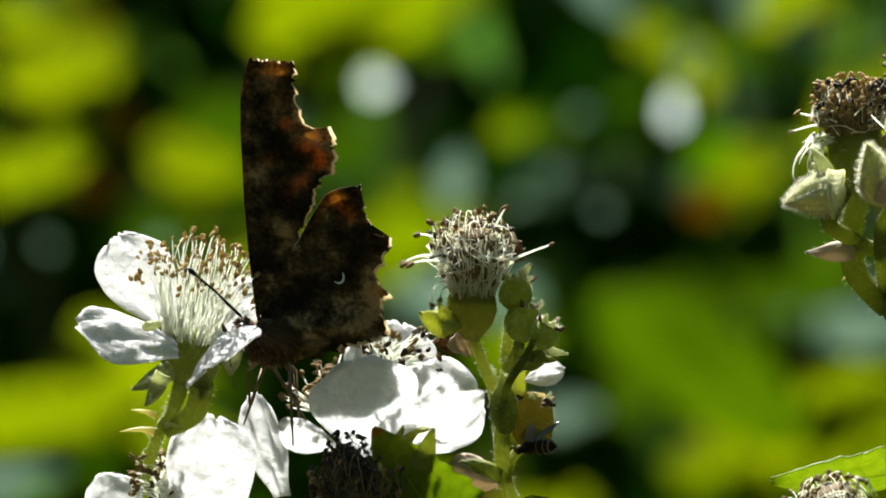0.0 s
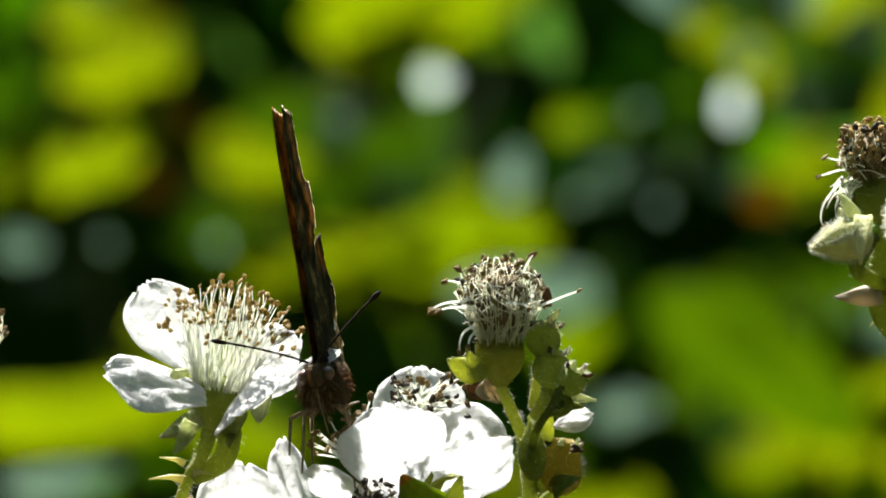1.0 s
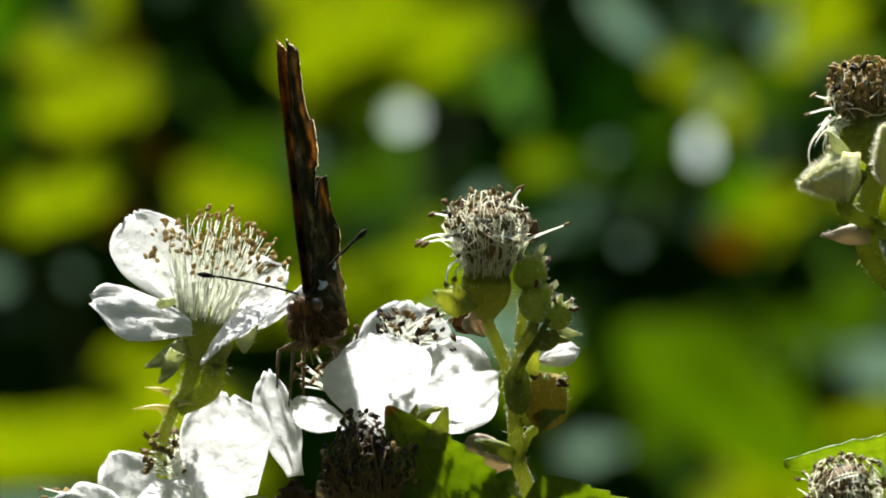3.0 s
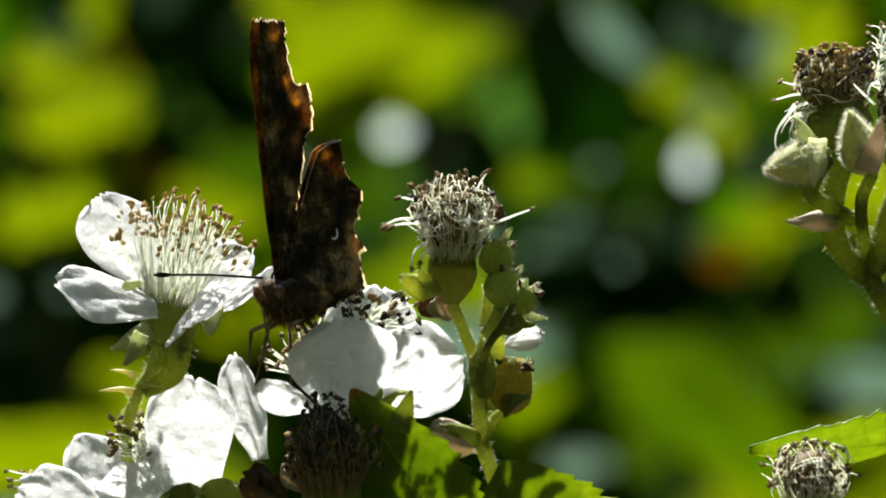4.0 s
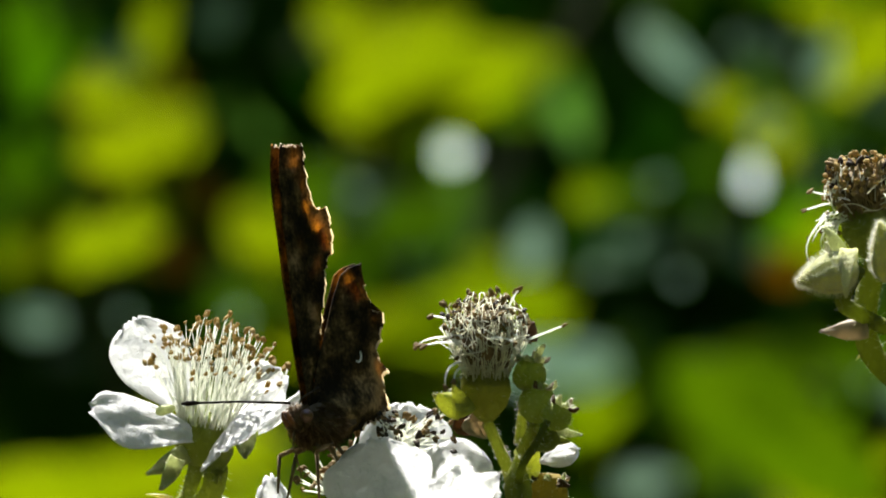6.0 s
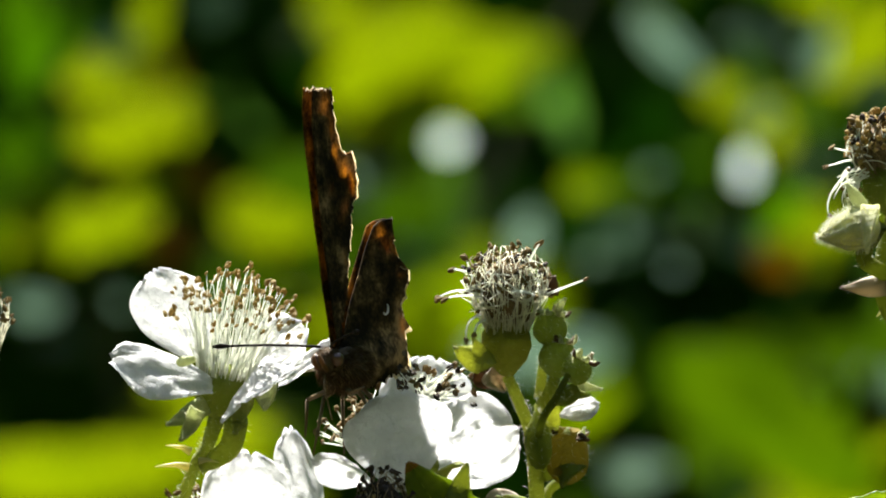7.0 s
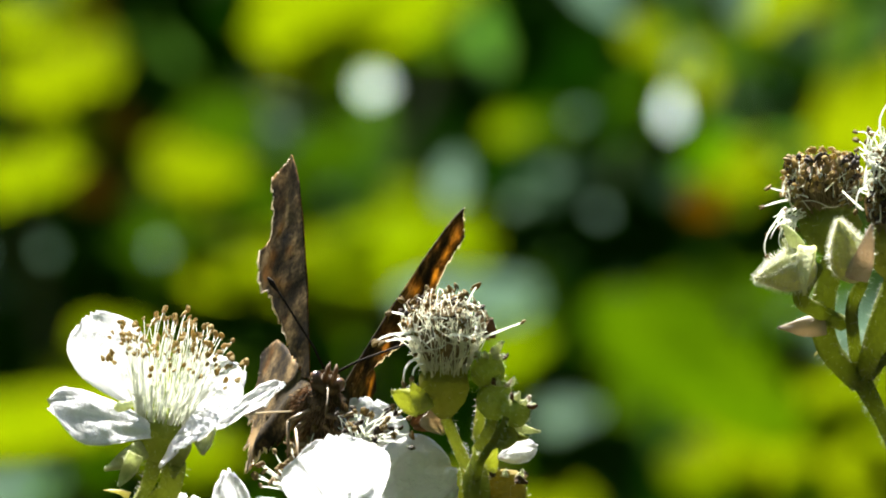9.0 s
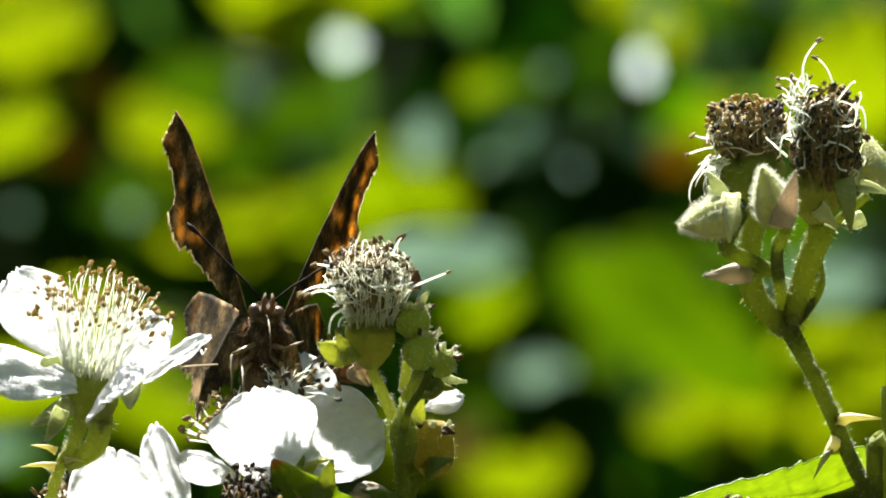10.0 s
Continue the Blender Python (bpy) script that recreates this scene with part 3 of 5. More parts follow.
cane = thing("bramble_cane", (0.03, 0.05, 0), "arching green bramble cane that carries the flower heads", "bramble cane")
stem(cane, [(0.03, 0.05, -0.02), (0.05, 0.10, 0.45), (0.03, 0.06, 0.80), at(6, -60, 14), at(2, -42, 6)], [4.5, 3.2, 2.2, 1.6, 1.2], n=10, steps=40)
KNOT = at(2, -42, 6)


def flower_left():
    f = thing("bramble_flower", at(-19.4, -3.0, 0), "white open bramble flower with pale stamens and brown anthers", "flower", "blossoms of the bramble")
    c = at(-19.6, -2.3, 1)
    axis = Vector((0.20, -0.10, 1))
    cup(f, at(-20.4, -6.0, 1), axis, 4.2, 2.3, "green", 1, 40)
    crown(f, c, axis, 6.0, 9.4, 175, 1.2, "anther", (0, 0, 0), 0.09, 0.40, low=0.66, size=0.3, r=0.047)
    petal(f, at(-21.6, -0.6, 5), at(-26.2, 7.2, 6.2), 6.8, (1, 0.2, 0.62), 0.06, 1, claw=0.3, ruffle=0.6)
    petal(f, at(-20.6, -2.9, -2), at(-29.3, -0.4, -6), 6.6, (0.0, 0.74, 0.67), 0.05, 2, claw=0.35, ruffle=0.9)
    petal(f, at(-16.4, -1.4, -2), at(-17.3, -4.3, -8), 8.6, (1, -0.1, 0.80), -0.14, 3)
    petal(f, at(-14.7, -3.0, 1), at(-8.7, 0.8, -1), 3.2, (0.5, 0.75, 0.75), 0.06, 4, claw=0.4)
    stamen(f, at(-12.4, -1.9, 0), (1, 0, 0.1), at(-8.1, -1.7, 1), "anther", 0.1, 0.2, 0.0, True, "beige")
    petal(f, at(-17.3, -1.5, 3), at(-12.5, 2.1, 6), 5.5, (0.8, 0.4, -0.9), 0.1, 5)
    # long stray stamens on the open side
    stamen(f, at(-21.6, -0.3, -1), (-0.6, 0, 0.5), at(-24.0, 3.4, -2), "anther", 0.09, 0.4)
    stamen(f, at(-21.8, -0.3, 0), (-0.1, 0, 1), at(-22.3, 4.8, 0), "anther", 0.09, 0.3)
    stamen(f, at(-15.2, -1.4, -2), (1, 0, 0.4), at(-12.0, 2.7, -2), "anther", 0.09, 0.4)
    part("shrivelled_stamen", Geo().blob(at(-22.8, -0.8, -4), at(0.9, 0.2) - at(0, 0), 0.45 * MM, 8, 6, rough=0.5), M["pale_green"], f)
    stem(f, [at(-20.3, -6.0, 1), at(-21.1, -8.2, 1), at(-22.3, -10.2, 1), at(-23.4, -13.0, 5), at(-24.3, -17.2, 15), at(-21.6, -23.4, 18), KNOT], [1.1, 0.85, 0.75, 0.75, 0.85, 1.0, 1.2], "green", down=352)
    stem(f, [at(-18.5, -6.0, 0), at(-19.3, -8.7, 1), at(-22.0, -10.2, 1)], [1.5, 1.4, 1.0], "green", down=90, name="side_stem")
    sepal(f, at(-21.1, -4.7, -1), at(-24.7, -6.5, -2), 2.2, (0.3, 0.2, 1), 0.3, "pale_green", 2)
    sepal(f, at(-21.9, -5.2, -2), at(-23.5, -7.9, -3), 1.8, (1, 0.2, 0.4), -0.35, "pale_green", 3)
    sepal(f, at(-17.9, -4.2, -1), at(-18.6, -7.4, -1), 2.4, (1, 0.2, 0.1), -0.2, "yellow_green", 4)
    sepal(f, at(-15.9, -2.9, -2), at(-15.9, -5.3, -3), 2.4, (1, 0.1, 0.2), -0.2, "pale_green", 6)
    thorn(f, at(-22.6, -8.9, 0), at(-24.9, -8.3, 0), 0.4)
    thorn(f, at(-22.8, -10.3, 0), at(-25.9, -10.2, 0), 0.45)
    thorn(f, at(-21.9, -9.7, -1), at(-20.0, -9.9, -1), 0.35)


def flower_middle():
    f = thing("bramble_flower", at(-3.2, -10.0, 3), "white bramble flower with dark-tipped stamens below the butterfly", "flower", "blossoms of the bramble")
    c = at(-4.0, -9.4, 3)
    cup(f, at(-2.5, -13.0, 3), (-0.25, -0.1, 1), 3.6, 2.4, "green", 7, 30)
    petal(f, at(-3.6, -12.6, -4), at(-4.6, -3.8, -5.5), 9.8, (1, 0.1, 0.1), 0.10, 11, ruffle=1.0)
    petal(f, at(-2.5, -8.0, 6), at(-1.6, -0.9, 10), 8.4, (1, 0, 0.1), 0.12, 12)
    petal(f, at(-2.0, -10.0, 2), at(6.5, -7.6, 4), 8.8, (0.42, -0.1, 1), -0.10, 13, claw=0.45, ruffle=2.4)
    petal(f, at(-6.7, -12.0, 1), at(-11.8, -9.5, 0), 3.8, (0.6, 0.5, -0.8), 0.12, 14)
    petal(f, at(-4.2, -10.0, 1), at(-7.2, -5.6, 0), 5.0, (1, 0.4, -0.6), 0.1, 15)
    for k in range(34):
        a = k / 33
        tip = (at(-11.1, -7.9, 0)).lerp(at(-6.7, -4.4, 4), a) + Vector((rnd(-1.3, 1.3), rnd(-1.5, 1.5), rnd(-1.2, 1.2))) * MM
        stamen(f, (at(-6.5, -10.0, 1)).lerp(at(-5.2, -8.0, 4), a), (-1, 0, 0.6), tip, "anther_brown", 0.10, 0.4, 0.03)
    for k in range(70):
        tip = at(-1.0, -3.5, 2) + Vector((rnd(-3.3, 3.6), rnd(-3, 3), rnd(-1.8, 2.0))) * MM
        stamen(f, at(-2.5, -7.5, 4) + wander(0.8 * MM), (0.1, 0, 1), tip, random.choice(("anther_brown", "anther_dark")), 0.08, 0.36, 0.06)
    stem(f, [at(-2.5, -13.1, 3), at(-2.2, -17.0, 5), at(-0.7, -23.1, 8), KNOT], [1.1, 1.0, 1.1], "green", down=96)
    sepal(f, at(-0.7, -13.2, 1), at(1.5, -10.3, -4), 2.2, (1, 0, 0.6), 0.15, "yellow_green", 4)


def flower_low():
    f = thing("bramble_flower", at(-19.9, -18.1, 9), "white overlapping bramble flower low in the spray", "flower", "blossoms of the bramble")
    petal(f, at(-17.8, -19.4, 3), at(-18.0, -9.0, 3.4), 7.9, (1, 0.1, 0.05), 0.10, 21, claw=0.6, ruffle=1.3)
    petal(f, at(-11.5, -16.3, 7), at(-13.9, -7.0, 9), 4.4, (0.8, 0.6, 0.3), 0.12, 22, claw=0.4)
    petal(f, at(-25.1, -19.6, 6), at(-27.8, -14.2, 8), 5.4, (1, 0.1, 0.25), 0.12, 23)
    petal(f, at(-24.8, -22.0, 4), at(-33.0, -18.6, 1), 6.4, (0.4, 0.1, 1), 0.12, 24)
    petal(f, at(-22.0, -16.5, 3), at(-22.6, -23.4, 8), 8.4, (1, 0.1, 0.0), -0.10, 25, claw=0.5)
    petal(f, at(-19.2, -20.0, 1), at(-22.8, -23.8, 5), 6, (1, 0, 0.3), -0.12, 26, claw=0.4)
    c = at(-21.2, -17.6, 7)
    for k in range(56):
        tip = at(-22.8, -13.9, 6) + Vector((rnd(-2.2, 2.4), rnd(-3, 3), rnd(-2.0, 1.6))) * MM
        stamen(f, c + wander(1.2 * MM), (-0.3, 0, 1), tip, "anther_brown", 0.09, 0.36, 0.05)
    for k in range(10):
        tip = at(-31.4, -18.0, 8) + Vector((rnd(-3.0, 2.0), rnd(-2, 2), rnd(-0.9, 1.0))) * MM
        stamen(f, at(-26.2, -20.6, 8) + wander(1 * MM), (-1, 0, 0.5), tip, "anther", 0.09, 0.36, 0.05)
    cup(f, at(-17.8, -23.3, 4), (-0.2, -0.1, 1), 4.2, 2.7, "green", 9, 50)
    part("hip", Geo().blob(at(-14.7, -19.5, 3), at(2.2, -0.6) - at(0, 0), 1.5 * MM, 14, 8, rough=0.1), M["green"], f)
    sepal(f, at(-17.2, -19.5, 1), at(-19.9, -21.1, 0), 3.4, (0.4, 0, 1), 0.3, "green", 5)
    sepal(f, at(-16.5, -20.0, 1), at(-17.7, -23.2, 0), 2.4, (1, 0, 0.3), 0.3, "yellow_green", 6)
    stem(f, [at(-17.3, -23.1, 5), at(-15.3, -26.2, 9), at(-9.3, -33.4, 14), KNOT], [1.2, 1.1, 1.2], "green", down=48)


def seed_head(name, label, foot, axis, height, radius, cup_h, cup_r, count, mat, stalk=None, curl=0.2, drop=0.1, low=0.5, cupmat="green", foot_share=0.7, spread=1.0, fil="filament_old"):
    f = thing(name, foot, label, "seed head", "spent heads of the bramble")
    ax = Vector(axis).normalized()
    cup(f, foot, ax, cup_h, cup_r, cupmat, rnd(0, 50), 70)
    mid = Vector(foot) + ax * (cup_h * 0.95 + height * 0.40) * MM
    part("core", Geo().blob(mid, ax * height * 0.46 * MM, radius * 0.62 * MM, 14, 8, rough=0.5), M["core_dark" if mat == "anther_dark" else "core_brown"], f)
    crown(f, Vector(foot) + ax * cup_h * 0.72 * MM, ax, radius, height + cup_h * 0.23, count, spread, mat, (0, 0, 0), curl, foot_share, drop, low=low, size=0.3, fil=fil)
    return f


def tangle(f, foot, axis, radius, height, count, mat, fil, drop=0.5, r=0.062):
    """Old stamens that lie crosswise over one another round a head."""
    ax = Vector(axis).normalized()
    side = ax.orthogonal().normalized()
    up = ax.cross(side)

    def on(a, h, k):
        w = math.sqrt(max(0.05, 1 - (max(h, 0.5) - 0.5) ** 2 / 0.4)) * (0.5 + 0.5 * min(h / 0.5, 1))
        return Vector(foot) + ax * height * MM * h + (side * math.cos(a) + up * math.sin(a)) * radius * MM * w * k
    for _ in range(count):
        a, h = rnd(0, 6.28), rnd(0.05, 0.8)
        p, q = on(a, h, rnd(0.85, 1.05)), on(a + rnd(-1.0, 1.0), min(h + rnd(-0.1, 0.5), 1.05), rnd(0.9, 1.25))
        o = side * math.cos(a) + up * math.sin(a)
        stamen(f, p, (q - p).normalized() + o * rnd(0.0, 0.6) + ax * 0.3, q, mat, r * rnd(0.8, 1.2), 0.29, 0.25, random.random() < drop, random.choice(fil))


def head_dark():
    # shade under the middle flower is partly put into these dark colours
    f = seed_head("seed_head", "spent bramble head of dark stamens, their shade deepened in the colour", at(-4.7, -22.8, -8), (-0.10, -0.15, 1), 7.2, 3.8, 5.2, 2.6, 230, "anther_dark", curl=0.3, low=0.3, fil="filament_tan")
    for k in range(60):
        a = rnd(0, 6.28)
        b = at(-4.9, -17.8, -8) + Vector((math.cos(a) * 2.3, math.sin(a) * 2.3, rnd(-0.5, 0.8))) * MM
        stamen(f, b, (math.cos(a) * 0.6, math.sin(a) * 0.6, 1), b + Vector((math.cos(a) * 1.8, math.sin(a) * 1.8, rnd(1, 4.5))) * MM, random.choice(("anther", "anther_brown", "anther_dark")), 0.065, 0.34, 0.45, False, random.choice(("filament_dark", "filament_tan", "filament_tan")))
    stem(f, [at(-4.7, -22.8, -8), at(-4.2, -26.9, -2), KNOT], [1.1, 1.2], "green", down=48)
    w = thing("withered_petal", at(-11.2, -17.9, -4), "brown crumpled withered petal caught between the blossoms", "petal")
    petal(w, at(-9.2, -19.9, -4), at(-12.6, -17.3, -6), 3.6, (0.4, 0.3, 1), 0.3, 31, "withered", "blade", 4)
    petal(w, at(-9.7, -21.4, -3), at(-11.1, -17.9, -5), 3.4, (1, 0.3, 0.2), 0.3, 32, "withered", "blade", 4)
    petal(w, at(-6.6, -18.8, -9), at(-9.3, -16.3, -8), 3.0, (0.5, 0.3, 1), 0.3, 33, "beige", "blade", 4)


def head_tall():
    f = seed_head("seed_head", "spent bramble head of pale tangled stamens on hairy stalk", at(5.5, -2.6, 0), (0.02, -0.12, 1), 6.9, 3.7, 4.7, 2.2, 190, "anther_brown", curl=0.30, low=0.72, foot_share=0.5, drop=0.45, cupmat="amber_green")
    tangle(f, at(5.5, 1.4, 0), (0.02, -0.12, 1), 3.6, 6.6, 120, "anther_brown", ("filament", "filament", "filament_old"), 0.85)
    tangle(f, at(5.6, 5.2, 0), (0.05, -0.12, 1), 3.3, 3.0, 46, "anther_dark", ("filament_tan", "filament_dark"), 0.3)
    for b, w, t in ((at(3.0, 4.8, -2), (-1, 0, 0.3), at(-0.5, 4.4, -3)), (at(3.2, 4.4, -3), (-1, 0, 0.2), at(0.1, 4.3, -4)), (at(9.0, 4.5, -2), (1, 0, 0.4), at(12.5, 5.8, -3)),
                    (at(7.3, 6.5, -1), (0.3, 0, 1), at(8.5, 9.0, -1)), (at(2.7, 5.5, 0), (-0.3, 0, 1), at(2.0, 7.9, 0)), (at(2.6, 6.5, 0), (-1, 0, 0.3), at(0.8, 6.9, 0)),
                    (at(3.3, 2.8, -3), (-1, 0, -0.1), at(1.9, 0.7, -4)), (at(6.0, 4.8, -5), (1, 0, 0.2), at(8.1, 4.4, -6)), (at(3.7, 2.3, -3), (-1, 0, 0.0), at(2.7, 1.1, -4))):
        stamen(f, b, w, t, "anther_brown", 0.12, 0.38, 0.0)
    # the buds and stalks round it
    stem(f, [at(5.5, -2.6, 0), at(6.6, -5.2, 0), at(7.6, -8.0, 0), at(7.9, -12.0, 0), at(8.1, -15.0, 1), at(9.1, -18.0, 2), at(9.8, -23.0, 4), at(0.8, -34.2, 6), KNOT], [0.7, 0.75, 0.95, 1.0, 0.95, 0.95, 1.1, 1.3], "lime_stem", down=480)
    spent_cup(f, at(9.1, -0.0, -1), at(9.6, 3.1, -1), 1.45, "bud_green", 3)
    spent_cup(f, at(9.7, -2.8, -1), at(10.3, 0.7, -1), 1.6, "bud_green", 4)
    spent_cup(f, at(11.2, -3.4, -3), at(12.3, -1.0, -3), 1.2, "bud_green", 5)
    sepal(f, at(10.0, 2.9, -2), at(10.8, 4.2, -3), 0.9, (1, 0.1, 0.3), 0.1, "pale_green", 14, 20)
    sepal(f, at(9.3, 4.5, 0), at(9.2, 6.9, 0), 1.7, (1, 0.1, 0.1), 0.1, "beige", 15, 24)
    sepal(f, at(9.6, 4.5, -1), at(9.8, 6.2, -1), 1.2, (1, 0.1, 0.1), -0.1, "withered", 16, 12)
    sepal(f, at(3.5, -1.4, -2), at(0.8, -0.0, -3), 2.8, (0.2, 0.1, 1), 0.2, "yellow_green", 5)
    sepal(f, at(3.9, -1.9, -2), at(2.5, 0.8, -3), 2.0, (1, 0.1, 0.3), 0.2, "yellow_green", 6)
    sepal(f, at(11.3, -3.7, -1), at(13.9, -3.9, -2), 1.2, (0.0, 0.3, 1), 0.15, "pale_green", 9)
    sepal(f, at(10.0, -3.9, -2), at(12.8, -4.4, -3), 1.4, (0.0, 0.3, 1), -0.15, "green", 10)
    stem(f, [at(9.7, -2.8, -1), at(9.2, -4.1, -1), at(8.3, -5.6, 0)], [0.7, 0.85], "lime_stem", down=70, name="side_stem")
    stem(f, [at(10.9, -2.5, -5), at(9.8, -4.5, -5), at(8.5, -6.6, -4), at(8.0, -8.8, -2)], [0.4, 0.55], "stem", down=40, name="side_stem")
    stem(f, [at(11.2, -3.4, -3), at(11.5, -4.4, -3), at(10.7, -5.0, -3), at(9.8, -4.9, -2), at(8.8, -5.8, 0)], [0.5, 0.55], "lime_stem", down=40, name="side_stem")
    stem(f, [at(9.1, 0.0, -1), at(8.7, -1.8, 0), at(8.3, -4.6, 0)], [0.55, 0.7], "lime_stem", down=70, name="side_stem")
    sepal(f, at(9.1, -7.6, 0), at(10.0, -5.1, 0), 2.2, (1, 0.2, 0.1), 0.15, "yellow_green", 17)
    stem(f, [at(10.1, -12.0, 1), at(8.9, -13.0, 1), at(8.1, -15.2, 1)], [0.6, 0.7], "green", down=32, name="side_stem")
    petal(f, at(10.1, -6.2, 0), at(13.6, -5.3, -1), 2.3, (0.1, 0.2, 1), 0.15, 41)
    spent_cup(f, at(10.5, -12.3, 0), at(11.0, -7.3, 0), 1.85, "brown_green", 6, 90, 7)
    sepal(f, at(11.7, -8.1, -1), at(12.7, -8.4, -2), 0.9, (0.2, 0.2, 1), 0.2, "withered", 18, 14)
    sepal(f, at(8.8, -12.0, 0), at(8.8, -7.2, -1), 2.2, (1, 0.3, 0), 0.1, "green", 11)
    sepal(f, at(10.0, -11.9, -1), at(12.3, -10.7, -2), 2.4, (0.2, 0.2, 1), 0.2, "green", 12)
    bud(f, at(8.3, -10.9, -2), at(8.0, -5.2, -2), 1.1, "green", 7, 60)
    petal(f, at(5.1, -3.6, 2), at(3.1, -1.5, 1), 3.0, (0.6, 0.3, 1), 0.3, 42, "withered", "withered_petal", 4)
    petal(f, at(5.3, -4.0, 1), at(4.1, -1.9, 0), 2.4, (1, 0.3, 0.4), 0.3, 43, "beige", "withered_petal", 4)
    petal(f, at(8.1, -15.3, 5), at(3.2, -13.9, 4), 3.6, (0.25, 0.2, 1), 0.2, 44, "beige", "faded_petal", 1.5)
    sepal(f, at(7.8, -14.7, -1), at(4.3, -13.2, -2), 1.8, (0.0, 0.3, 1), -0.2, "green", 13)
    part("small_bud", Geo().blob(at(6.0, -13.9, -1), at(1.0, -0.3) - at(0, 0), 0.55 * MM, 10, 6), M["green"], f)


def spray_right():
    f = thing("bramble_spray", at(42.4, -0.2, 6), "spray of spent heads and downy buds on a thorny bramble stalk", "bramble spray")
    ax = Vector((-0.12, -0.1, 1))
    cup(f, at(40.5, 10.8, 6), ax, 4.6, 2.7, "green", 3, 60)
    part("core", Geo().blob(at(39.5, 17.0, 6), ax.normalized() * 2.3 * MM, 2.6 * MM, 14, 8, rough=0.5), M["core_brown"], f)
    crown(f, at(39.9, 14.2, 6), ax, 3.6, 5.9, 170, 1.2, "anther", (0, 0, 0), 0.35, 0.55, low=0.7, size=0.3, fil="filament_tan")
    with Bundle("stamen_tangle", f):
        tangle(f, at(39.7, 14.0, 6), ax, 3.5, 5.6, 60, "anther", ("filament_old", "filament_tan", "filament"), 0.2)
        for k in range(130):
            b = at(39.4, 18.8, 6) + Vector((rnd(-3.2, 3.2), rnd(-3, 3), rnd(-1.2, 1.0))) * MM
            stamen(f, b - Vector((0, 0, 1.6)) * MM, (0, 0, 1), b, random.choice(("anther", "anther_brown", "anther_dark")), 0.05, 0.46, 0.3)
    for k in range(24):
        b = at(36.8, 14.8, 5) + Vector((rnd(-0.6, 1.2), rnd(-1.5, 1.5), rnd(-0.6, 0.6))) * MM
        stamen(f, b, (-0.7, 0, -0.3), b + Vector((rnd(-1.8, -0.3), rnd(-1, 1), rnd(-2.8, 0.6))) * MM, "anther_brown", 0.08, 0.3, 0.2, random.random() < 0.6)
    for b, w, t in ((at(36.5, 16.8, 4), (-1, 0, 0), at(34.7, 17.2, 4)), (at(36.4, 16.0, 4), (-1, 0, 0), at(34.1, 15.5, 4)), (at(35.8, 14.6, 4), (-0.7, 0, -0.5), at(34.3, 11.1, 4))):
        stamen(f, b, w, t, "anther_brown", 0.10, 0.36, 0.1)
    ax2 = Vector((0.05, -0.2, 1))
    cup(f, at(45.3, 8.8, 3), ax2, 4.8, 2.5, "amber_green", 4, 60)
    part("core", Geo().blob(at(46.4, 16.9, 2), ax2.normalized() * 3.6 * MM, 2.5 * MM, 14, 8, rough=0.5), M["core_brown"], f)
    crown(f, at(46.2, 12.2, 2), ax2, 2.9, 8.8, 150, 0.8, "anther_brown", (0, 0, 0), 0.4, 0.7, low=0.45, drop=0.15, size=0.32, fil="filament_tan")
    with Bundle("stamen_tangle", f):
        # dry anthers over the crown
        for k in range(170):
            a, h = rnd(2.4, 7.0), rnd(-3.0, 4.2)
            w = 2.75 * math.sqrt(max(0.1, 1 - (max(h, 0) / 4.9) ** 2))
            b = at(46.4, 16.9, 2) + Vector((math.cos(a) * w, math.sin(a) * w, h)) * MM
            stamen(f, b - Vector((math.cos(a), math.sin(a), 0.4)) * 0.7 * MM, (math.cos(a), math.sin(a), 0.6), b, random.choice(("anther_brown", "anther_dark", "anther_dark")), 0.05, 0.40, 0.3, False, "filament_tan")
        # long pale filaments that curl round it
        for k in range(46):
            a = rnd(2.6, 6.6)
            h = rnd(-3.4, 2.5)
            b = at(46.4, 16.9, 2) + Vector((math.cos(a) * 2.8, math.sin(a) * 2.8, h)) * MM
            t = at(46.4, 16.9, 2) + Vector((math.cos(a + rnd(-1.2, 1.2)) * 3.1, math.sin(a) * 3.2, h + rnd(-1.6, 2.4))) * MM
            stamen(f, b, (math.cos(a), math.sin(a), rnd(-1, 1)), t, "anther_brown", 0.095, 0.3, 0.6, random.random() < 0.7, random.choice(("filament", "filament", "filament_old")))
        # the pale tuft on its shoulder
        for k in range(44):
            b = at(43.6, 18.4, 0) + Vector((rnd(-0.5, 1.2), rnd(-1.0, 1.5), rnd(-2.2, 2.4))) * MM
            stamen(f, b, (rnd(-0.6, 0.5), -0.4, 1), b + Vector((rnd(-1.3, 1.6), rnd(-0.8, 0.4), rnd(0.3, 2.2))) * MM, "anther_brown", 0.085, 0.3, 0.5, random.random() < 0.7, "filament")
    for b, w, t in ((at(44.9, 21.0, 1), (-0.5, 0, 1), at(46.0, 25.2, 1)), (at(47.2, 21.2, 1), (-0.2, 0, 1), at(45.8, 23.7, 1)), (at(44.4, 20.3, 1), (-0.2, 0, 1), at(43.6, 22.0, 1)),
                    (at(49.0, 19.0, 1), (1, 0, 0.9), at(49.9, 16.6, 1)), (at(43.4, 16.8, 0), (-1, 0, 0.5), at(42.2, 14.9, -1)), (at(42.9, 15.0, 0), (-1, 0, 0.9), at(40.9, 16.9, -1))):
        stamen(f, b, w, t, "anther_brown", 0.11, 0.36, 0.05)
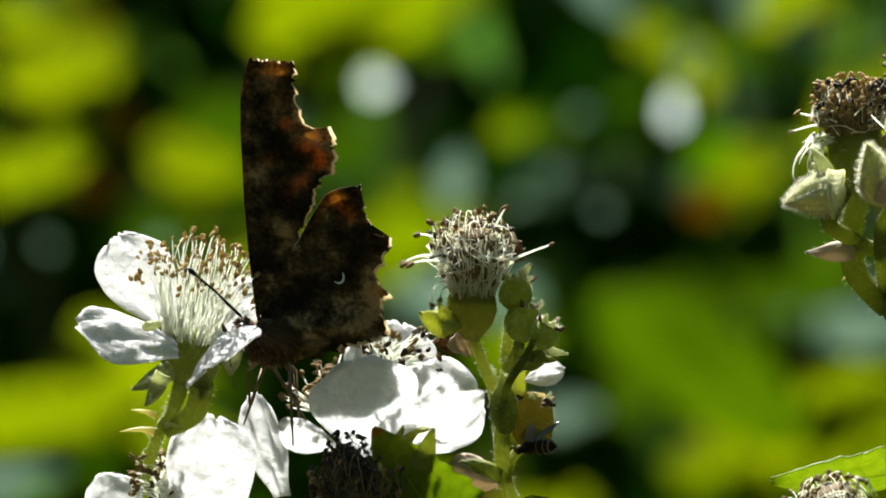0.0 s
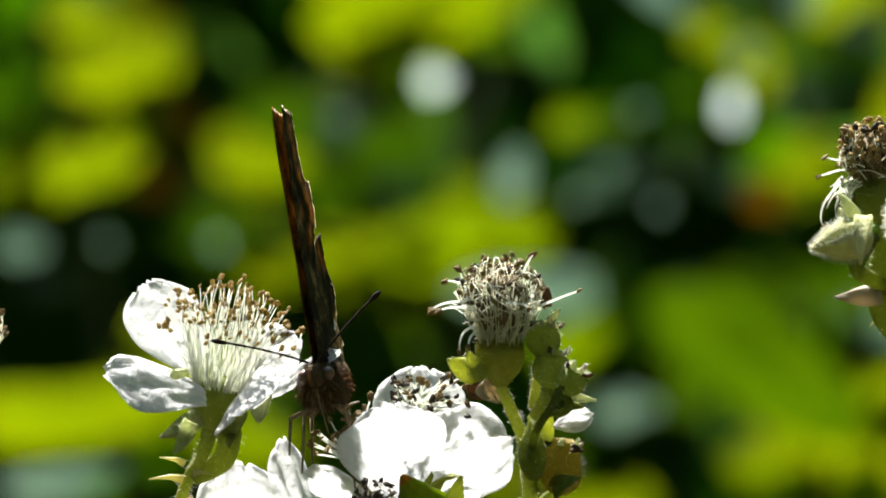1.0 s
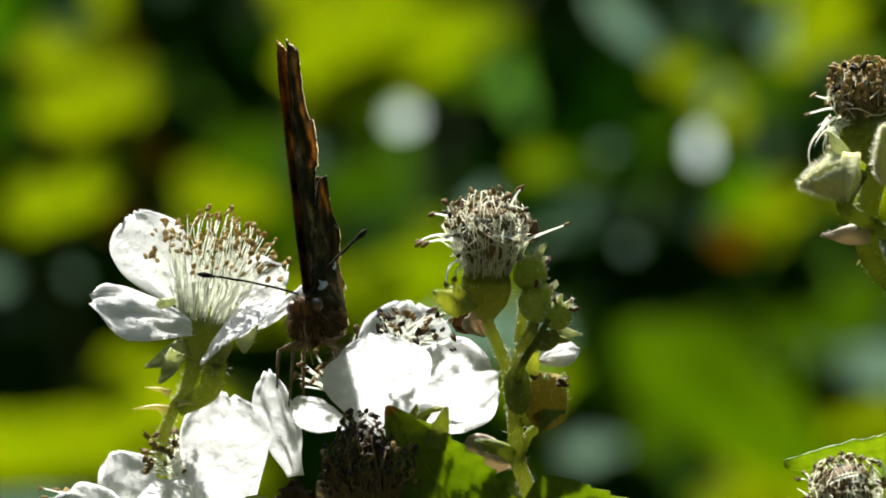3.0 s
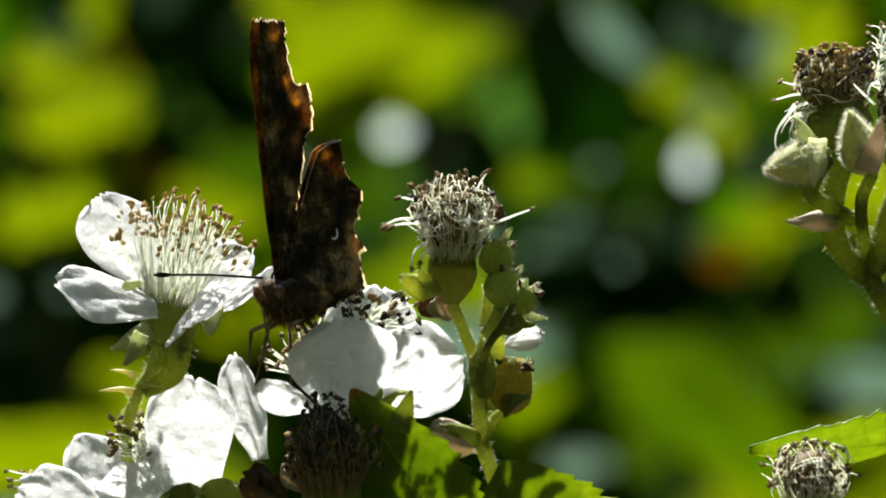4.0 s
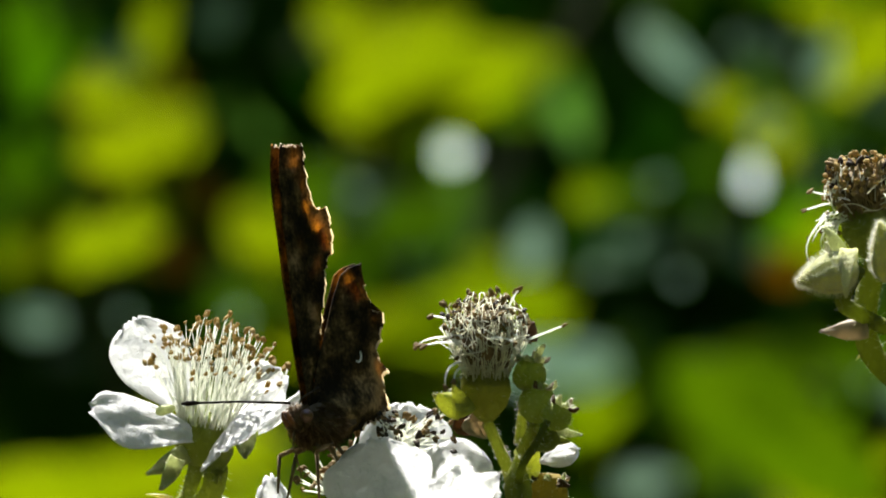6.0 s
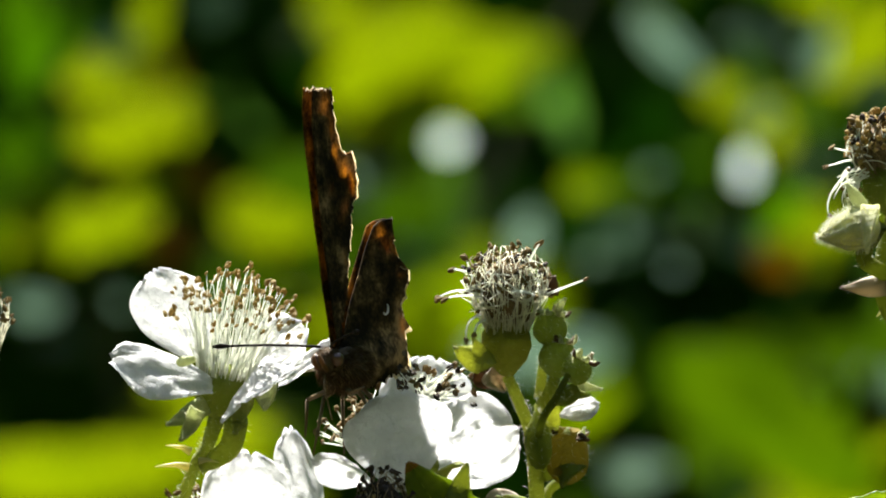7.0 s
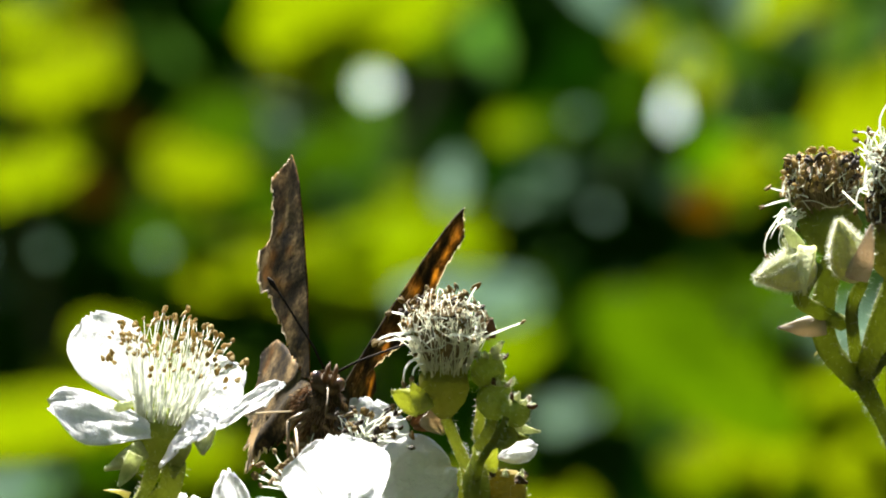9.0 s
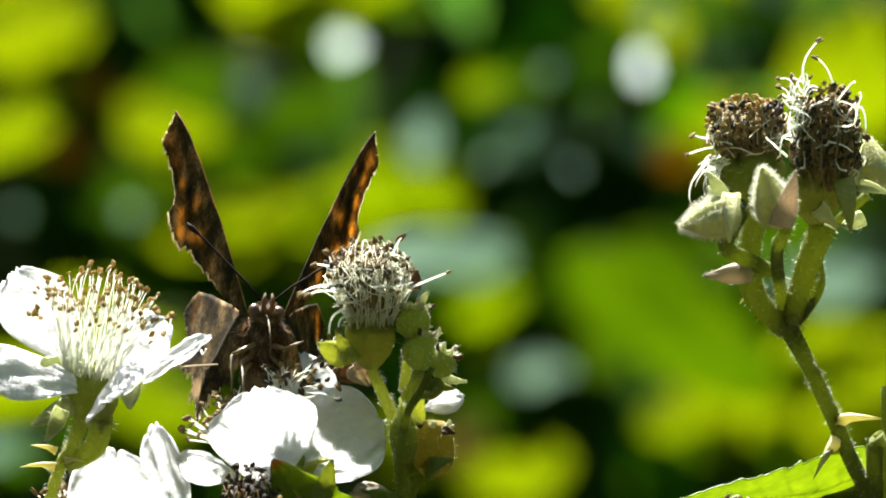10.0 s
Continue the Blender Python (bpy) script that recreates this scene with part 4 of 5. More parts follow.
    wrapped_bud(f, at(38.5, 10.3, -1.0), at(33.2, 9.2, -2.5), 1.75, "bud_white", None, 13, 260, 0.55, 0.3)
    wrapped_bud(f, at(41.8, 8.9, -7), at(40.4, 14.2, -9), 1.65, "bud_white", None, 14, 240, 0.5, 3.4)
    wrapped_bud(f, at(50.7, 11.6, 5), at(50.3, 16.6, 5), 1.7, "bud_white", None, 15, 50, 0.35)
    sepal(f, at(37.8, 11.9, -2), at(37.4, 7.7, -4), 2.0, (1, 0, 0.2), 0.12, "bud_white", 41, 120)
    sepal(f, at(37.2, 11.6, -1), at(35.6, 14.0, -1), 1.6, (1, 0.2, 0.5), -0.15, "pale_green", 42, 60)
    sepal(f, at(41.8, 9.0, -9), at(43.2, 13.8, -10.5), 2.6, (1, 0, 0.1), -0.15, "bud_pink", 43, 200)
    sepal(f, at(43.0, -0.8, 7), at(45.4, 7.4, 6.5), 2.6, (1, 0.3, 0), -0.10, "stem", 44, 20)
    sepal(f, at(47.8, 12.9, 0), at(48.3, 8.2, -1), 2.3, (1, 0, 0.1), 0.10, "yellow_green", 45, 40)
    sepal(f, at(45.4, 10.6, 1), at(47.2, 8.7, 0), 2.0, (0.5, 0, 1), 0.2, "bud_white", 46, 60)
    sepal(f, at(42.4, 11.7, 1), at(43.5, 9.9, 0), 2.0, (1, 0, 0.2), 0.15, "pale_green", 22)
    sepal(f, at(37.0, 11.8, 4), at(35.7, 12.6, 3), 1.6, (0, 0.3, 1), 0.15, "pale_green", 23)
    sepal(f, at(49.7, 9.4, 4), at(47.6, 8.7, 2), 1.8, (0, 0.4, 1), 0.2, "pale_green", 25)
    sepal(f, at(49.2, 12.2, 2), at(51.9, 11.5, 1), 1.4, (0, 0.4, 1), 0.1, "pale_green", 26)
    stem(f, [at(40.5, 10.8, 6), at(39.4, 6.9, 6), at(39.7, 2.9, 6), at(42.5, -0.5, 6)], [1.5, 1.5, 1.5, 1.3], "stem", down=224, name="side_stem")
    stem(f, [at(38.6, 10.2, -1), at(37.2, 7.4, 1), at(39.0, 6.0, 4), at(41.1, 4.9, 6)], [1.0, 1.0, 1.0], "stem", down=64, name="side_stem")
    stem(f, [at(42.4, 8.8, -7), at(41.6, 6.5, -3), at(42.0, 3.3, 5), at(42.5, -0.2, 6)], [0.8, 0.8, 0.9], "stem", down=128, name="side_stem")
    stem(f, [at(46.0, 8.8, 3), at(44.3, 4.8, 4), at(42.9, 0.3, 6)], [1.7, 1.5, 1.2], "stem", down=176, name="side_stem")
    stem(f, [at(50.1, 11.4, 6), at(45.7, 7.2, 7), at(45.5, 3.2, 7), at(42.9, -0.2, 6)], [0.6, 0.7, 0.9], "stem", down=128, name="side_stem")
    sepal(f, at(39.5, 5.0, 4), at(35.2, 4.7, 3), 2.4, (0.1, 0.3, 1), 0.1, "beige", 27)
    stem(f, [at(42.5, 0.0, 6), at(44.2, -3.3, 6), at(46.2, -7.9, 6), at(48.0, -12.5, 6), at(49.7, -16.1, 6), at(52.3, -24.3, 8), (0.07, 0.03, 0.82), (0.09, 0.06, 0.4), (0.08, 0.05, -0.02)],
         [1.3, 1.0, 0.98, 1.0, 1.05, 1.2, 1.8, 2.6, 3.4], "stem", steps=60, down=672, n=10)
    thorn(f, at(46.6, -8.8, 6), at(50.7, -8.6, 5), 0.75)
    thorn(f, at(46.8, -10.4, 6), at(44.4, -13.7, 4), 0.75)
    thorn(f, at(44.6, -4.1, 6), at(45.7, -4.2, 6), 0.3)
    thorn(f, at(39.1, 2.7, 6), at(38.4, 2.0, 6), 0.3)
    lf = thing("bramble_leaf", at(51.5, -13.1, 14), "sunlit toothed green bramble leaf below the spray", "leaf")
    leaf(lf, at(51.5, -13.1, 14), at(31.8, -15.6, 2), 13, (0.1, 1, -0.34), 0.05, 0.15, 13, "leaf", None, 5)
    stem(lf, [at(51.5, -12.9, 14), at(54.2, -16.2, 16), (0.075, 0.03, 0.86)], [0.8, 0.9], "stem", name="leaf_stalk")
    h = seed_head("seed_head", "spent bramble head of white withered stamens under a leaf", at(37.1, -22.9, -12), (-0.08, -0.1, 1), 5.2, 3.6, 3.4, 2.6, 120, "anther_brown", curl=0.25, low=0.5)
    tangle(h, at(37.1, -20.2, -12), (-0.08, -0.1, 1), 3.7, 5.2, 70, "anther_brown", ("filament", "filament_old"), 0.5)
    stem(h, [at(37.1, -22.9, -12), at(39.6, -27.8, -4), (0.06, 0.02, 0.90), (0.07, 0.03, 0.82)], [1.0, 1.2], "green", down=48)
    hl = seed_head("seed_head", "spent bramble head with brown anthers at the edge of the spray", at(-42.4, -3.0, 3), (0.05, -0.1, 1), 5.4, 3.9, 4.4, 2.6, 140, "anther_brown", curl=0.16, low=0.55)
    stem(hl, [at(-42.4, -3.0, 3), at(-42.9, -9.0, 4), at(-44.0, -23.1, 6), (-0.03, 0.02, 0.92), (0.02, 0.045, 0.85)], [1.1, 1.1, 1.2], "green", down=96)


def leaves_low():
    lf = thing("bramble_leaf", at(3.8, -27.3, -4), "toothed bramble leaf, half shaded, with reddened tips", "leaf")
    leaf(lf, at(8.0, -27.8, -6), at(-3.4, -10.0, -9), 11.5, (1, 0.15, 0.4), -0.03, 0.12, 13, "leaf", "red_tip", 3)
    leaf(lf, at(16.7, -31.8, -5), at(10.1, -16.2, -10), 20, (1, 0.1, 0.35), -0.03, 0.10, 15, "leaf", None, 4)
    leaf(lf, at(7.3, -28.3, -4), at(-7.1, -25.6, -12), 10, (0.1, -0.4, 1), 0.05, 0.15, 12, "leaf", None, 6)
    sepal(lf, at(0.8, -13.8, -9), at(1.9, -10.1, -10), 2.4, (1, 0, 0.2), 0.1, "green", 44)
    stem(lf, [at(16.7, -31.8, -5), at(10.8, -29.8, -4), at(7.8, -28.3, -4), at(2.3, -31.0, 0), KNOT], [0.7, 0.9], "stem", name="leaf_stalk")


flower_left()
flower_middle()
flower_low()
head_dark()
head_tall()
spray_right()
leaves_low()


# ---- the butterfly ----
def along(pts, u):
    """The point at share u of a line of points, by its length."""
    d = [0.0]
    for a, b in zip(pts, pts[1:]):
        d.append(d[-1] + math.dist(a, b))
    return tuple(float(np.interp(u * d[-1], d, [p[k] for p in pts])) for k in (0, 1))


FORE_LEAD = [(0.1, 0.7), (0.7, 6.2), (1.05, 11.2), (1.25, 17.2), (1.2, 20.2), (0.9, 22), (0.4, 23.5)]
FORE_TRAIL = [(-0.1, 0.1), (-2.6, 4.2), (-3.8, 7.4), (-4.9, 10.0), (-5.6, 12.1), (-7.2, 13.8), (-7.2, 15.8), (-6.9, 17.3), (-5.5, 17.1), (-4.5, 17.6), (-3.9, 19.2), (-3.6, 21.2), (-3.6, 23.1)]
HIND_LEAD = [(0, 0.1), (-2.4, 5.0), (-4.8, 9.3), (-6.2, 11.4), (-7.3, 11.9), (-9.3, 12.2)]
HIND_TRAIL = [(0, -0.7), (-1.7, -2.8), (-3.7, -3.2), (-5.2, -2.9), (-7.2, -2.3), (-9.7, -1.9), (-11.5, -1.3), (-11.5, -0.2), (-11.1, 1.1), (-11.7, 2.5), (-10.7, 3.3), (-10.8, 4.6),
              (-11.6, 6.1), (-12.1, 7.4), (-10.5, 7.7), (-10, 8.7), (-9.6, 10.3), (-9.3, 11.5)]


FIELD = 0.958
# clear amber places: ahead, up, radius, strength
WINDOWS = {
    "forewing": [(-2.0, 21.6, 1.6, 0.28), (-2.3, 19.8, 0.8, 0.4), (-2.8, 17.6, 0.8, 0.6), (-4.3, 15.5, 1.0, 0.66), (-5.9, 14.4, 1.0, 0.7), (0.6, 18.4, 0.6, 0.2), (0.6, 13.9, 0.7, 0.16),
                 (-1.6, 14.6, 1.0, 0.45), (-2.6, 11.2, 1.2, 0.5), (-4.2, 12.6, 1.0, 0.5), (-3.4, 8.4, 0.9, 0.35), (-0.9, 8.2, 0.8, 0.2)],
    "hindwing": [(-7.3, 10.6, 0.9, 0.6), (-8.4, 9.6, 0.9, 0.55), (-5.7, 9.1, 0.6, 0.35), (-10.4, 6.8, 0.7, 0.45), (-10.2, 4.8, 0.6, 0.2), (-10.2, 2.5, 0.7, 0.2), (-9.6, 0.4, 0.7, 0.15)],
}


def wing(parent, name, lead, trail, left, seed, label):
    """One wing in the butterfly's own space: x ahead, y to its left, z up."""
    sgn = 1 if left else -1

    def fn(u, v):
        v = v * 22 / 21 * FIELD if v < 0.96 else FIELD + (v * 22 - 21) * (1 - FIELD)
        a, b = along(lead, u), along(trail, u)
        x, z = a[0] + (b[0] - a[0]) * v, a[1] + (b[1] - a[1]) * v
        rag = v ** 7 * (0.36 * noise.noise(Vector((u * 26, seed, 0))) + 0.34 * noise.noise(Vector((u * 75, seed, 3))) + 0.34 * abs(math.sin(u * 52 + seed)) ** 0.7 - 0.2)
        z0 = 0.4 * u ** 30 * noise.noise(Vector((v * 14, seed, 5)))
        x, z = x + rag, z + rag * 0.6 + z0
        y = 0.28 + 0.006 * max(z, 0) + 0.08 * noise.noise(Vector((x * 0.35, z * 0.35, seed)))
        y += 0.012 * math.sin(v * 22) * min(u * 3, 1)
        if name == "hindwing":
            y += 1.0 * math.exp(-((z + 0.5) / 1.7) ** 2) * max(0.0, min(1.0, -x / 2)) * max(0.0, min(1.0, (x + 11) / 3))
        return Vector((x, sgn * y, z)) * MM
    g = Geo().sheet(fn, 150, 22, 0.11 * MM, 0, 1)
    first = 2 * 150 * 22
    for k in range(first, len(g.f)):
        tip = (k - first) % 2 == 1
        far = max(math.hypot(g.v[i][0], g.v[i][2]) for i in g.f[k]) > 7 * MM
        g.m[k] = 2 if tip and far and noise.noise(Vector(g.v[g.f[k][0]]) * 2500) > -0.25 else 1
    # the pale hairs along the outer margin
    for k in range(first):
        i, j = (k % (first // 2)) // 22, k % 22
        far = math.hypot(g.v[g.f[k][0]][0], g.v[g.f[k][0]][2]) > 7 * MM
        q = Vector((i * 0.13, seed, 0))
        if far and ((j == 21 and noise.noise(q * 2) > -0.22) or (i == 149 and noise.noise(Vector((j * 0.9, seed, 2))) > 0.12)):
            g.m[k] = 2
    # the sheet's top side lies outward on one wing and inward on the other
    nrm = (fn(0.5, 0.5) - fn(0.45, 0.5)).cross(fn(0.45, 0.6) - fn(0.45, 0.5))
    outward = nrm.y * sgn > 0
    mats = [M["wing_under"], M["wing_upper"]] if outward else [M["wing_upper"], M["wing_under"]]
    mats.append(M["fringe"])
    ob = part(name, g, mats, parent, label)
    att = ob.data.attributes.new("window", "FLOAT", "POINT")
    clear = []
    for k, p in enumerate(g.v):
        x, z = p[0] / MM, p[2] / MM
        w = sum(q * math.exp(-((x - a) ** 2 + (z - b) ** 2) / (r * r)) for a, b, r, q in WINDOWS[name]) * 0.75
        if k % 23 >= 20:
            w *= 0.25
        clear.append(min(w, 1.0))
    att.data.foreach_set("value", clear)
    return ob, fn


LEGS, FEELERS = [], []


def butterfly():
    b = thing("butterfly", (0, 0, 0), "brown and orange butterfly with ragged wings on the bramble flower", "butterfly")
    parts = {}
    for side, left in (("left", True), ("right", False)):
        fw, fn = wing(b, "forewing", FORE_LEAD, FORE_TRAIL, left, 3, "orange-brown forewing with a ragged edge")
        hw, fn = wing(b, "hindwing", HIND_LEAD, HIND_TRAIL, left, 7, "mottled brown hindwing with a scalloped edge")
        sgn = 1 if left else -1
        c = [Vector((-7.2 + 0.45 * math.cos(a), sgn * 0.72, 4.1 + 0.55 * math.sin(a))) * MM for a in np.linspace(2.4, 5.6, 9)]
        part("wing_mark", Geo().tube(c, [0.04 * MM, 0.07 * MM, 0.09 * MM, 0.1 * MM, 0.1 * MM, 0.09 * MM, 0.08 * MM, 0.07 * MM, 0.04 * MM], 6), M["comma"], hw, "small white comma mark")
        parts[side] = (fw, hw)
    V = lambda x, y, z: Vector((x - 1.9, y, z - 1.1)) * MM
    g = Geo().lathe(V(-1.8, 0, -0.4), Vector((1, 0, 0.05)), [(0, 0.5 * MM), (0.5 * MM, 1.4 * MM), (1.6 * MM, 1.9 * MM), (3.0 * MM, 2.0 * MM), (4.0 * MM, 1.6 * MM), (4.6 * MM, 0.8 * MM)], 16, rough=0.15)
    th = part("thorax", g, M["body"], b)
    for hue, count in (("fur", 1900), ("tan_fur", 500)):
        fur = Geo()
        for _ in range(count):
            o = wander(1).normalized()
            if (o.z > 0.75 and abs(o.y) < 0.3) or (hue == "tan_fur" and o.z > 0.25):
                continue
            p = V(0.6 + o.x * 2.5, o.y * 2.2, -0.2 + o.z * 1.95)
            d = (o * 0.6 + Vector((-0.7, 0, -0.5)) + wander(0.5)).normalized()
            L = rnd(0.4, 0.95) * MM
            fur.tube([p, p + d * L * 0.6, p + d * L + Vector((0, 0, -0.15 * MM))], [0.035 * MM, 0.025 * MM, 0.008 * MM], 3)
        tagged(part("fur", fur, M[hue], th), kind="stuff")
    part("abdomen", Geo().lathe(V(-1.5, 0, -0.3), Vector((-1, 0, 0.06)), [(0, 1.0 * MM), (1.2 * MM, 1.15 * MM), (2.4 * MM, 1.1 * MM), (3.6 * MM, 1.05 * MM), (4.8 * MM, 0.95 * MM), (6 * MM, 0.8 * MM), (7.2 * MM, 0.55 * MM), (8 * MM, 0.15 * MM)], 14, rough=0.08), M["body"], b)
    hd = part("head", Geo().blob(V(3.0, 0, 0.5), Vector((1.0, 0, 0.05)) * MM, 1.3 * MM, 14, 8, rough=0.1), M["body"], b)
    for sgn in (1, -1):
        part("eye", Geo().blob(V(3.3, sgn * 1.05, 0.7), Vector((0.1, 0, 0.62)) * MM, 0.62 * MM, 12, 8), M["eye"], hd)
        part("palp", Geo().tube([V(3.8, sgn * 0.28, -0.2), V(4.4, sgn * 0.36, 0.1), V(4.85, sgn * 0.36, 0.7), V(5.0, sgn * 0.3, 1.3)], [0.2 * MM, 0.25 * MM, 0.2 * MM, 0.07 * MM], 7), M["fur"], hd)
        pts = [V(3.4, sgn * 0.5, 1.9), V(5.0, sgn * 2.0, 2.3), V(6.6, sgn * 3.9, 2.7), V(8.4, sgn * 6.0, 3.0), V(9.0, sgn * 6.8, 3.1), V(9.7, sgn * 7.7, 3.2)]
        an = part("antenna", Geo().tube(pts[:5], [0.13 * MM, 0.11 * MM, 0.11 * MM, 0.11 * MM, 0.11 * MM], 6), M["black"], hd, "thin dark antenna")
        part("club", Geo().tube([pts[3].lerp(pts[4], 0.5), pts[4], pts[4].lerp(pts[5], 0.5), pts[5]], [0.09 * MM, 0.2 * MM, 0.26 * MM, 0.1 * MM], 8), M["black"], an)
        FEELERS.append((an, pts[0]))
    part("proboscis", Geo().tube([V(3.9, 0, -0.5), V(4.4, 0.1, -1.6), V(4.3, 0.3, -3.0), V(4.0, 0.4, -4.6)], [0.1 * MM, 0.09 * MM, 0.08 * MM, 0.06 * MM], 6), M["leg"], hd)
    fh = Geo()
    for _ in range(1300):
        o = wander(1).normalized()
        p = V(3.0 + o.x * 1.0, o.y * 1.25, 0.5 + o.z * 1.25)
        if o.x < -0.2:
            continue
        d = (o + wander(0.4)).normalized()
        fh.tube([p, p + d * rnd(0.15, 0.4) * MM], [0.03 * MM, 0.008 * MM], 3)
    tagged(part("fur", fh, M["fur"], hd), kind="stuff")
    for sgn, x, kn, ft in ((-1, 1.8, (2.6, -2.9, -2.9), (2.6, -3.2, -6.2)), (1, 1.8, (2.6, 1.7, -2.4), (3.0, 3.4, -1.9)), (1, 0.6, (0.5, 1.6, -2.9), (-2.2, 2.0, -7.4)),
                           (1, -0.4, (-0.8, 1.6, -3.0), (-1.0, 1.9, -9.6)), (-1, 0.6, (1.4, -1.9, -2.8), (3.2, -2.0, -7.8)), (-1, -0.4, (-1.4, -1.8, -3.0), (-1.8, -2.0, -8.0))):
        leg = part("leg", Geo().tube([V(x, sgn * 0.8, -2.0), V(*kn)], [0.25 * MM, 0.19 * MM], 7), M["leg"], b)
        LEGS.append((leg, V(x, sgn * 0.8, -2.0)))
        part("shin", Geo().tube([V(*kn), V(*kn).lerp(V(*ft), 0.6), V(*ft)], [0.18 * MM, 0.14 * MM, 0.08 * MM], 7), M["leg"], leg)
    return b, parts


fly_thing, wings = butterfly()


def hover_fly():
    S = 0.8 * MM
    b = thing("hover_fly", (0, 0, 0), "small dark hover fly with clear wings in flight", "fly")
    V = lambda x, y, z: Vector((x, y, z)) * S
    part("thorax", Geo().blob(V(0, 0, 0), V(0.9, 0, 0.05), 0.7 * S, 10, 7, rough=0.1), M["black"], b)
    part("abdomen", Geo().lathe(V(-0.6, 0, -0.05), V(-1, 0, -0.25), [(0, 0.3 * S), (0.5 * S, 0.75 * S), (1.3 * S, 0.85 * S), (2.2 * S, 0.7 * S), (3.0 * S, 0.1 * S)], 12), M["black"], b)
    for k in (0.7, 1.5, 2.1):
        part("band", Geo().lathe(V(-0.6, 0, -0.05) + V(-k, 0, -0.25 * k), V(-1, 0, -0.25), [(0, 0.82 * S), (0.06 * S, 0.88 * S), (0.14 * S, 0.84 * S)], 12), M["fly_band"], b, "tan band")
    h = part("head", Geo().blob(V(1.2, 0, 0.0), V(0.1, 0, 0.45), 0.55 * S, 10, 7), M["black"], b)
    for sgn in (1, -1):
        part("eye", Geo().blob(V(1.35, sgn * 0.35, 0.1), V(0.05, 0, 0.35), 0.33 * S, 10, 6), M["leg"], h)

        def fn(u, v, sgn=sgn):
            half = 0.75 * math.sin(math.pi * (0.08 + 0.92 * u)) ** 0.6 + 0.06
            return V(-0.6 - 2.2 * u + (2 * v - 1) * half * 0.6, sgn * (0.4 + 2.6 * u) + (2 * v - 1) * half * 0.5, 0.5 + 1.6 * u)
        part("wing", Geo().sheet(fn, 10, 6, 0.03 * S), M["fly_wing"], b)
        for k in range(3):
            part("leg", Geo().tube([V(0.4 - 0.5 * k, sgn * 0.4, -0.4), V(0.5 - 0.6 * k, sgn * 1.0, -0.8), V(0.1 - 0.7 * k, sgn * 1.0, -1.6)], [0.07 * S, 0.06 * S, 0.03 * S], 5), M["black"], b)
    return b


hover = hover_fly()


# ---- the hedge behind ----
def hedge_leaf(parent, centre, length, width, face, turn, mat, seed):
    """A leaflet of the hedge; face is where its upper side looks, turn the rise of its midrib in degrees."""
    f = Vector(face).normalized()
    e = Vector((math.cos(radians(turn)), 0, math.sin(radians(turn))))
    e = (e - f * e.dot(f)).normalized()
    s = f.cross(e)
    c = Vector(centre)
    return leaf(parent, c - e * length * 0.5 * MM, c + e * length * 0.5 * MM, width, s, 0.08, 0.2, 9, mat, None, seed, "leaf", False, 20, 8)


def hedge():
    b = thing("bramble_bush", (0.0, 1.5, 0), "sunlit bramble bush with yellow-green and pale leaves, behind the blossoms", "bush")
    for k in range(9):
        x = -0.32 + 0.08 * k
        stem(b, [(x, 1.5, -0.02), (x + rnd(-0.05, 0.05), 1.48, 0.5), (x + rnd(-0.06, 0.06), 1.42, 0.95), (x + rnd(-0.1, 0.1), 1.36, 1.12)], [4, 3, 2.2, 1.0], "bark", name="cane", n=8, steps=20)
    return b


bush = hedge()
random.seed(77)
LEAVES = [
    # place, length, width, rise, material
    (at(-8.0, 47.0, 1320), 52, 24, 8, "lime"), (at(-16.0, 56.0, 1330), 30, 14, 15, "lime"),
    (at(4.0, 40.0, 1335), 17.5, 8.2, -25, "mid"),
    (at(-18.0, 40.0, 1325), 23.2, 8.1, 12, "lime"),
    (at(-71.0, 34.0, 1265), 23.2, 14.2, 6, "yellow"),
    (at(-75.0, 15.0, 1265), 23.2, 11.9, 10, "yellow"),
    (at(-42.0, 15.0, 1300), 22.4, 12.1, -8, "yellow"),
    (at(-93.0, 55.0, 1340), 30.4, 9.9, 82, "leaf_green"),
    (at(-93.0, 17.0, 1330), 19.8, 9.3, 80, "lime"),
    (at(-67.0, 59.0, 1310), 17.3, 7.2, 72, "yellow"),
    (at(-75.0, 53.0, 1330), 10.5, 8.7, 60, "grey"),
    (at(-80.0, 46.0, 1335), 14.0, 8.2, 20, "lime"),
    (at(-30.0, 62.0, 1350), 14.1, 6.5, 10, "yellow"),
    (at(-55.0, 61.0, 1345), 10.6, 9.4, 40, "grey"),
    (at(-27.0, 24.0, 1310), 10.4, 6.9, 60, "grey"),
    (at(-59.0, 24.0, 1340), 9.4, 8.2, 30, "brown"),
    (at(-66.0, 47.0, 1345), 10.6, 8.2, 60, "brown"),
    (at(-65.0, 11.0, 1345), 10.6, 7.0, 0, "brown"),
    (at(-31.0, -6.0, 1320), 19.7, 10.4, 30, "lime"),
    (at(-23.0, -2.0, 1345), 16.4, 10.6, 20, "lime"),
    (at(-7.0, -3.0, 1320), 27.8, 19.1, 25, "olive"),
    (at(-17.0, -11.0, 1330), 17.5, 9.3, 70, "leaf_green"),
    (at(9.0, 12.0, 1255), 12.0, 8.0, 80, "silver"),
    (at(29.0, 11.0, 1300), 17.2, 9.8, 20, "grey"),
    (at(53.0, 10.0, 1260), 8.5, 7.9, 20, "grey"),
    # the two brightest glints, as pale leaves
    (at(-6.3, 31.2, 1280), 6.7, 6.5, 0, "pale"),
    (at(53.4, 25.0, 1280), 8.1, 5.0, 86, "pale"),
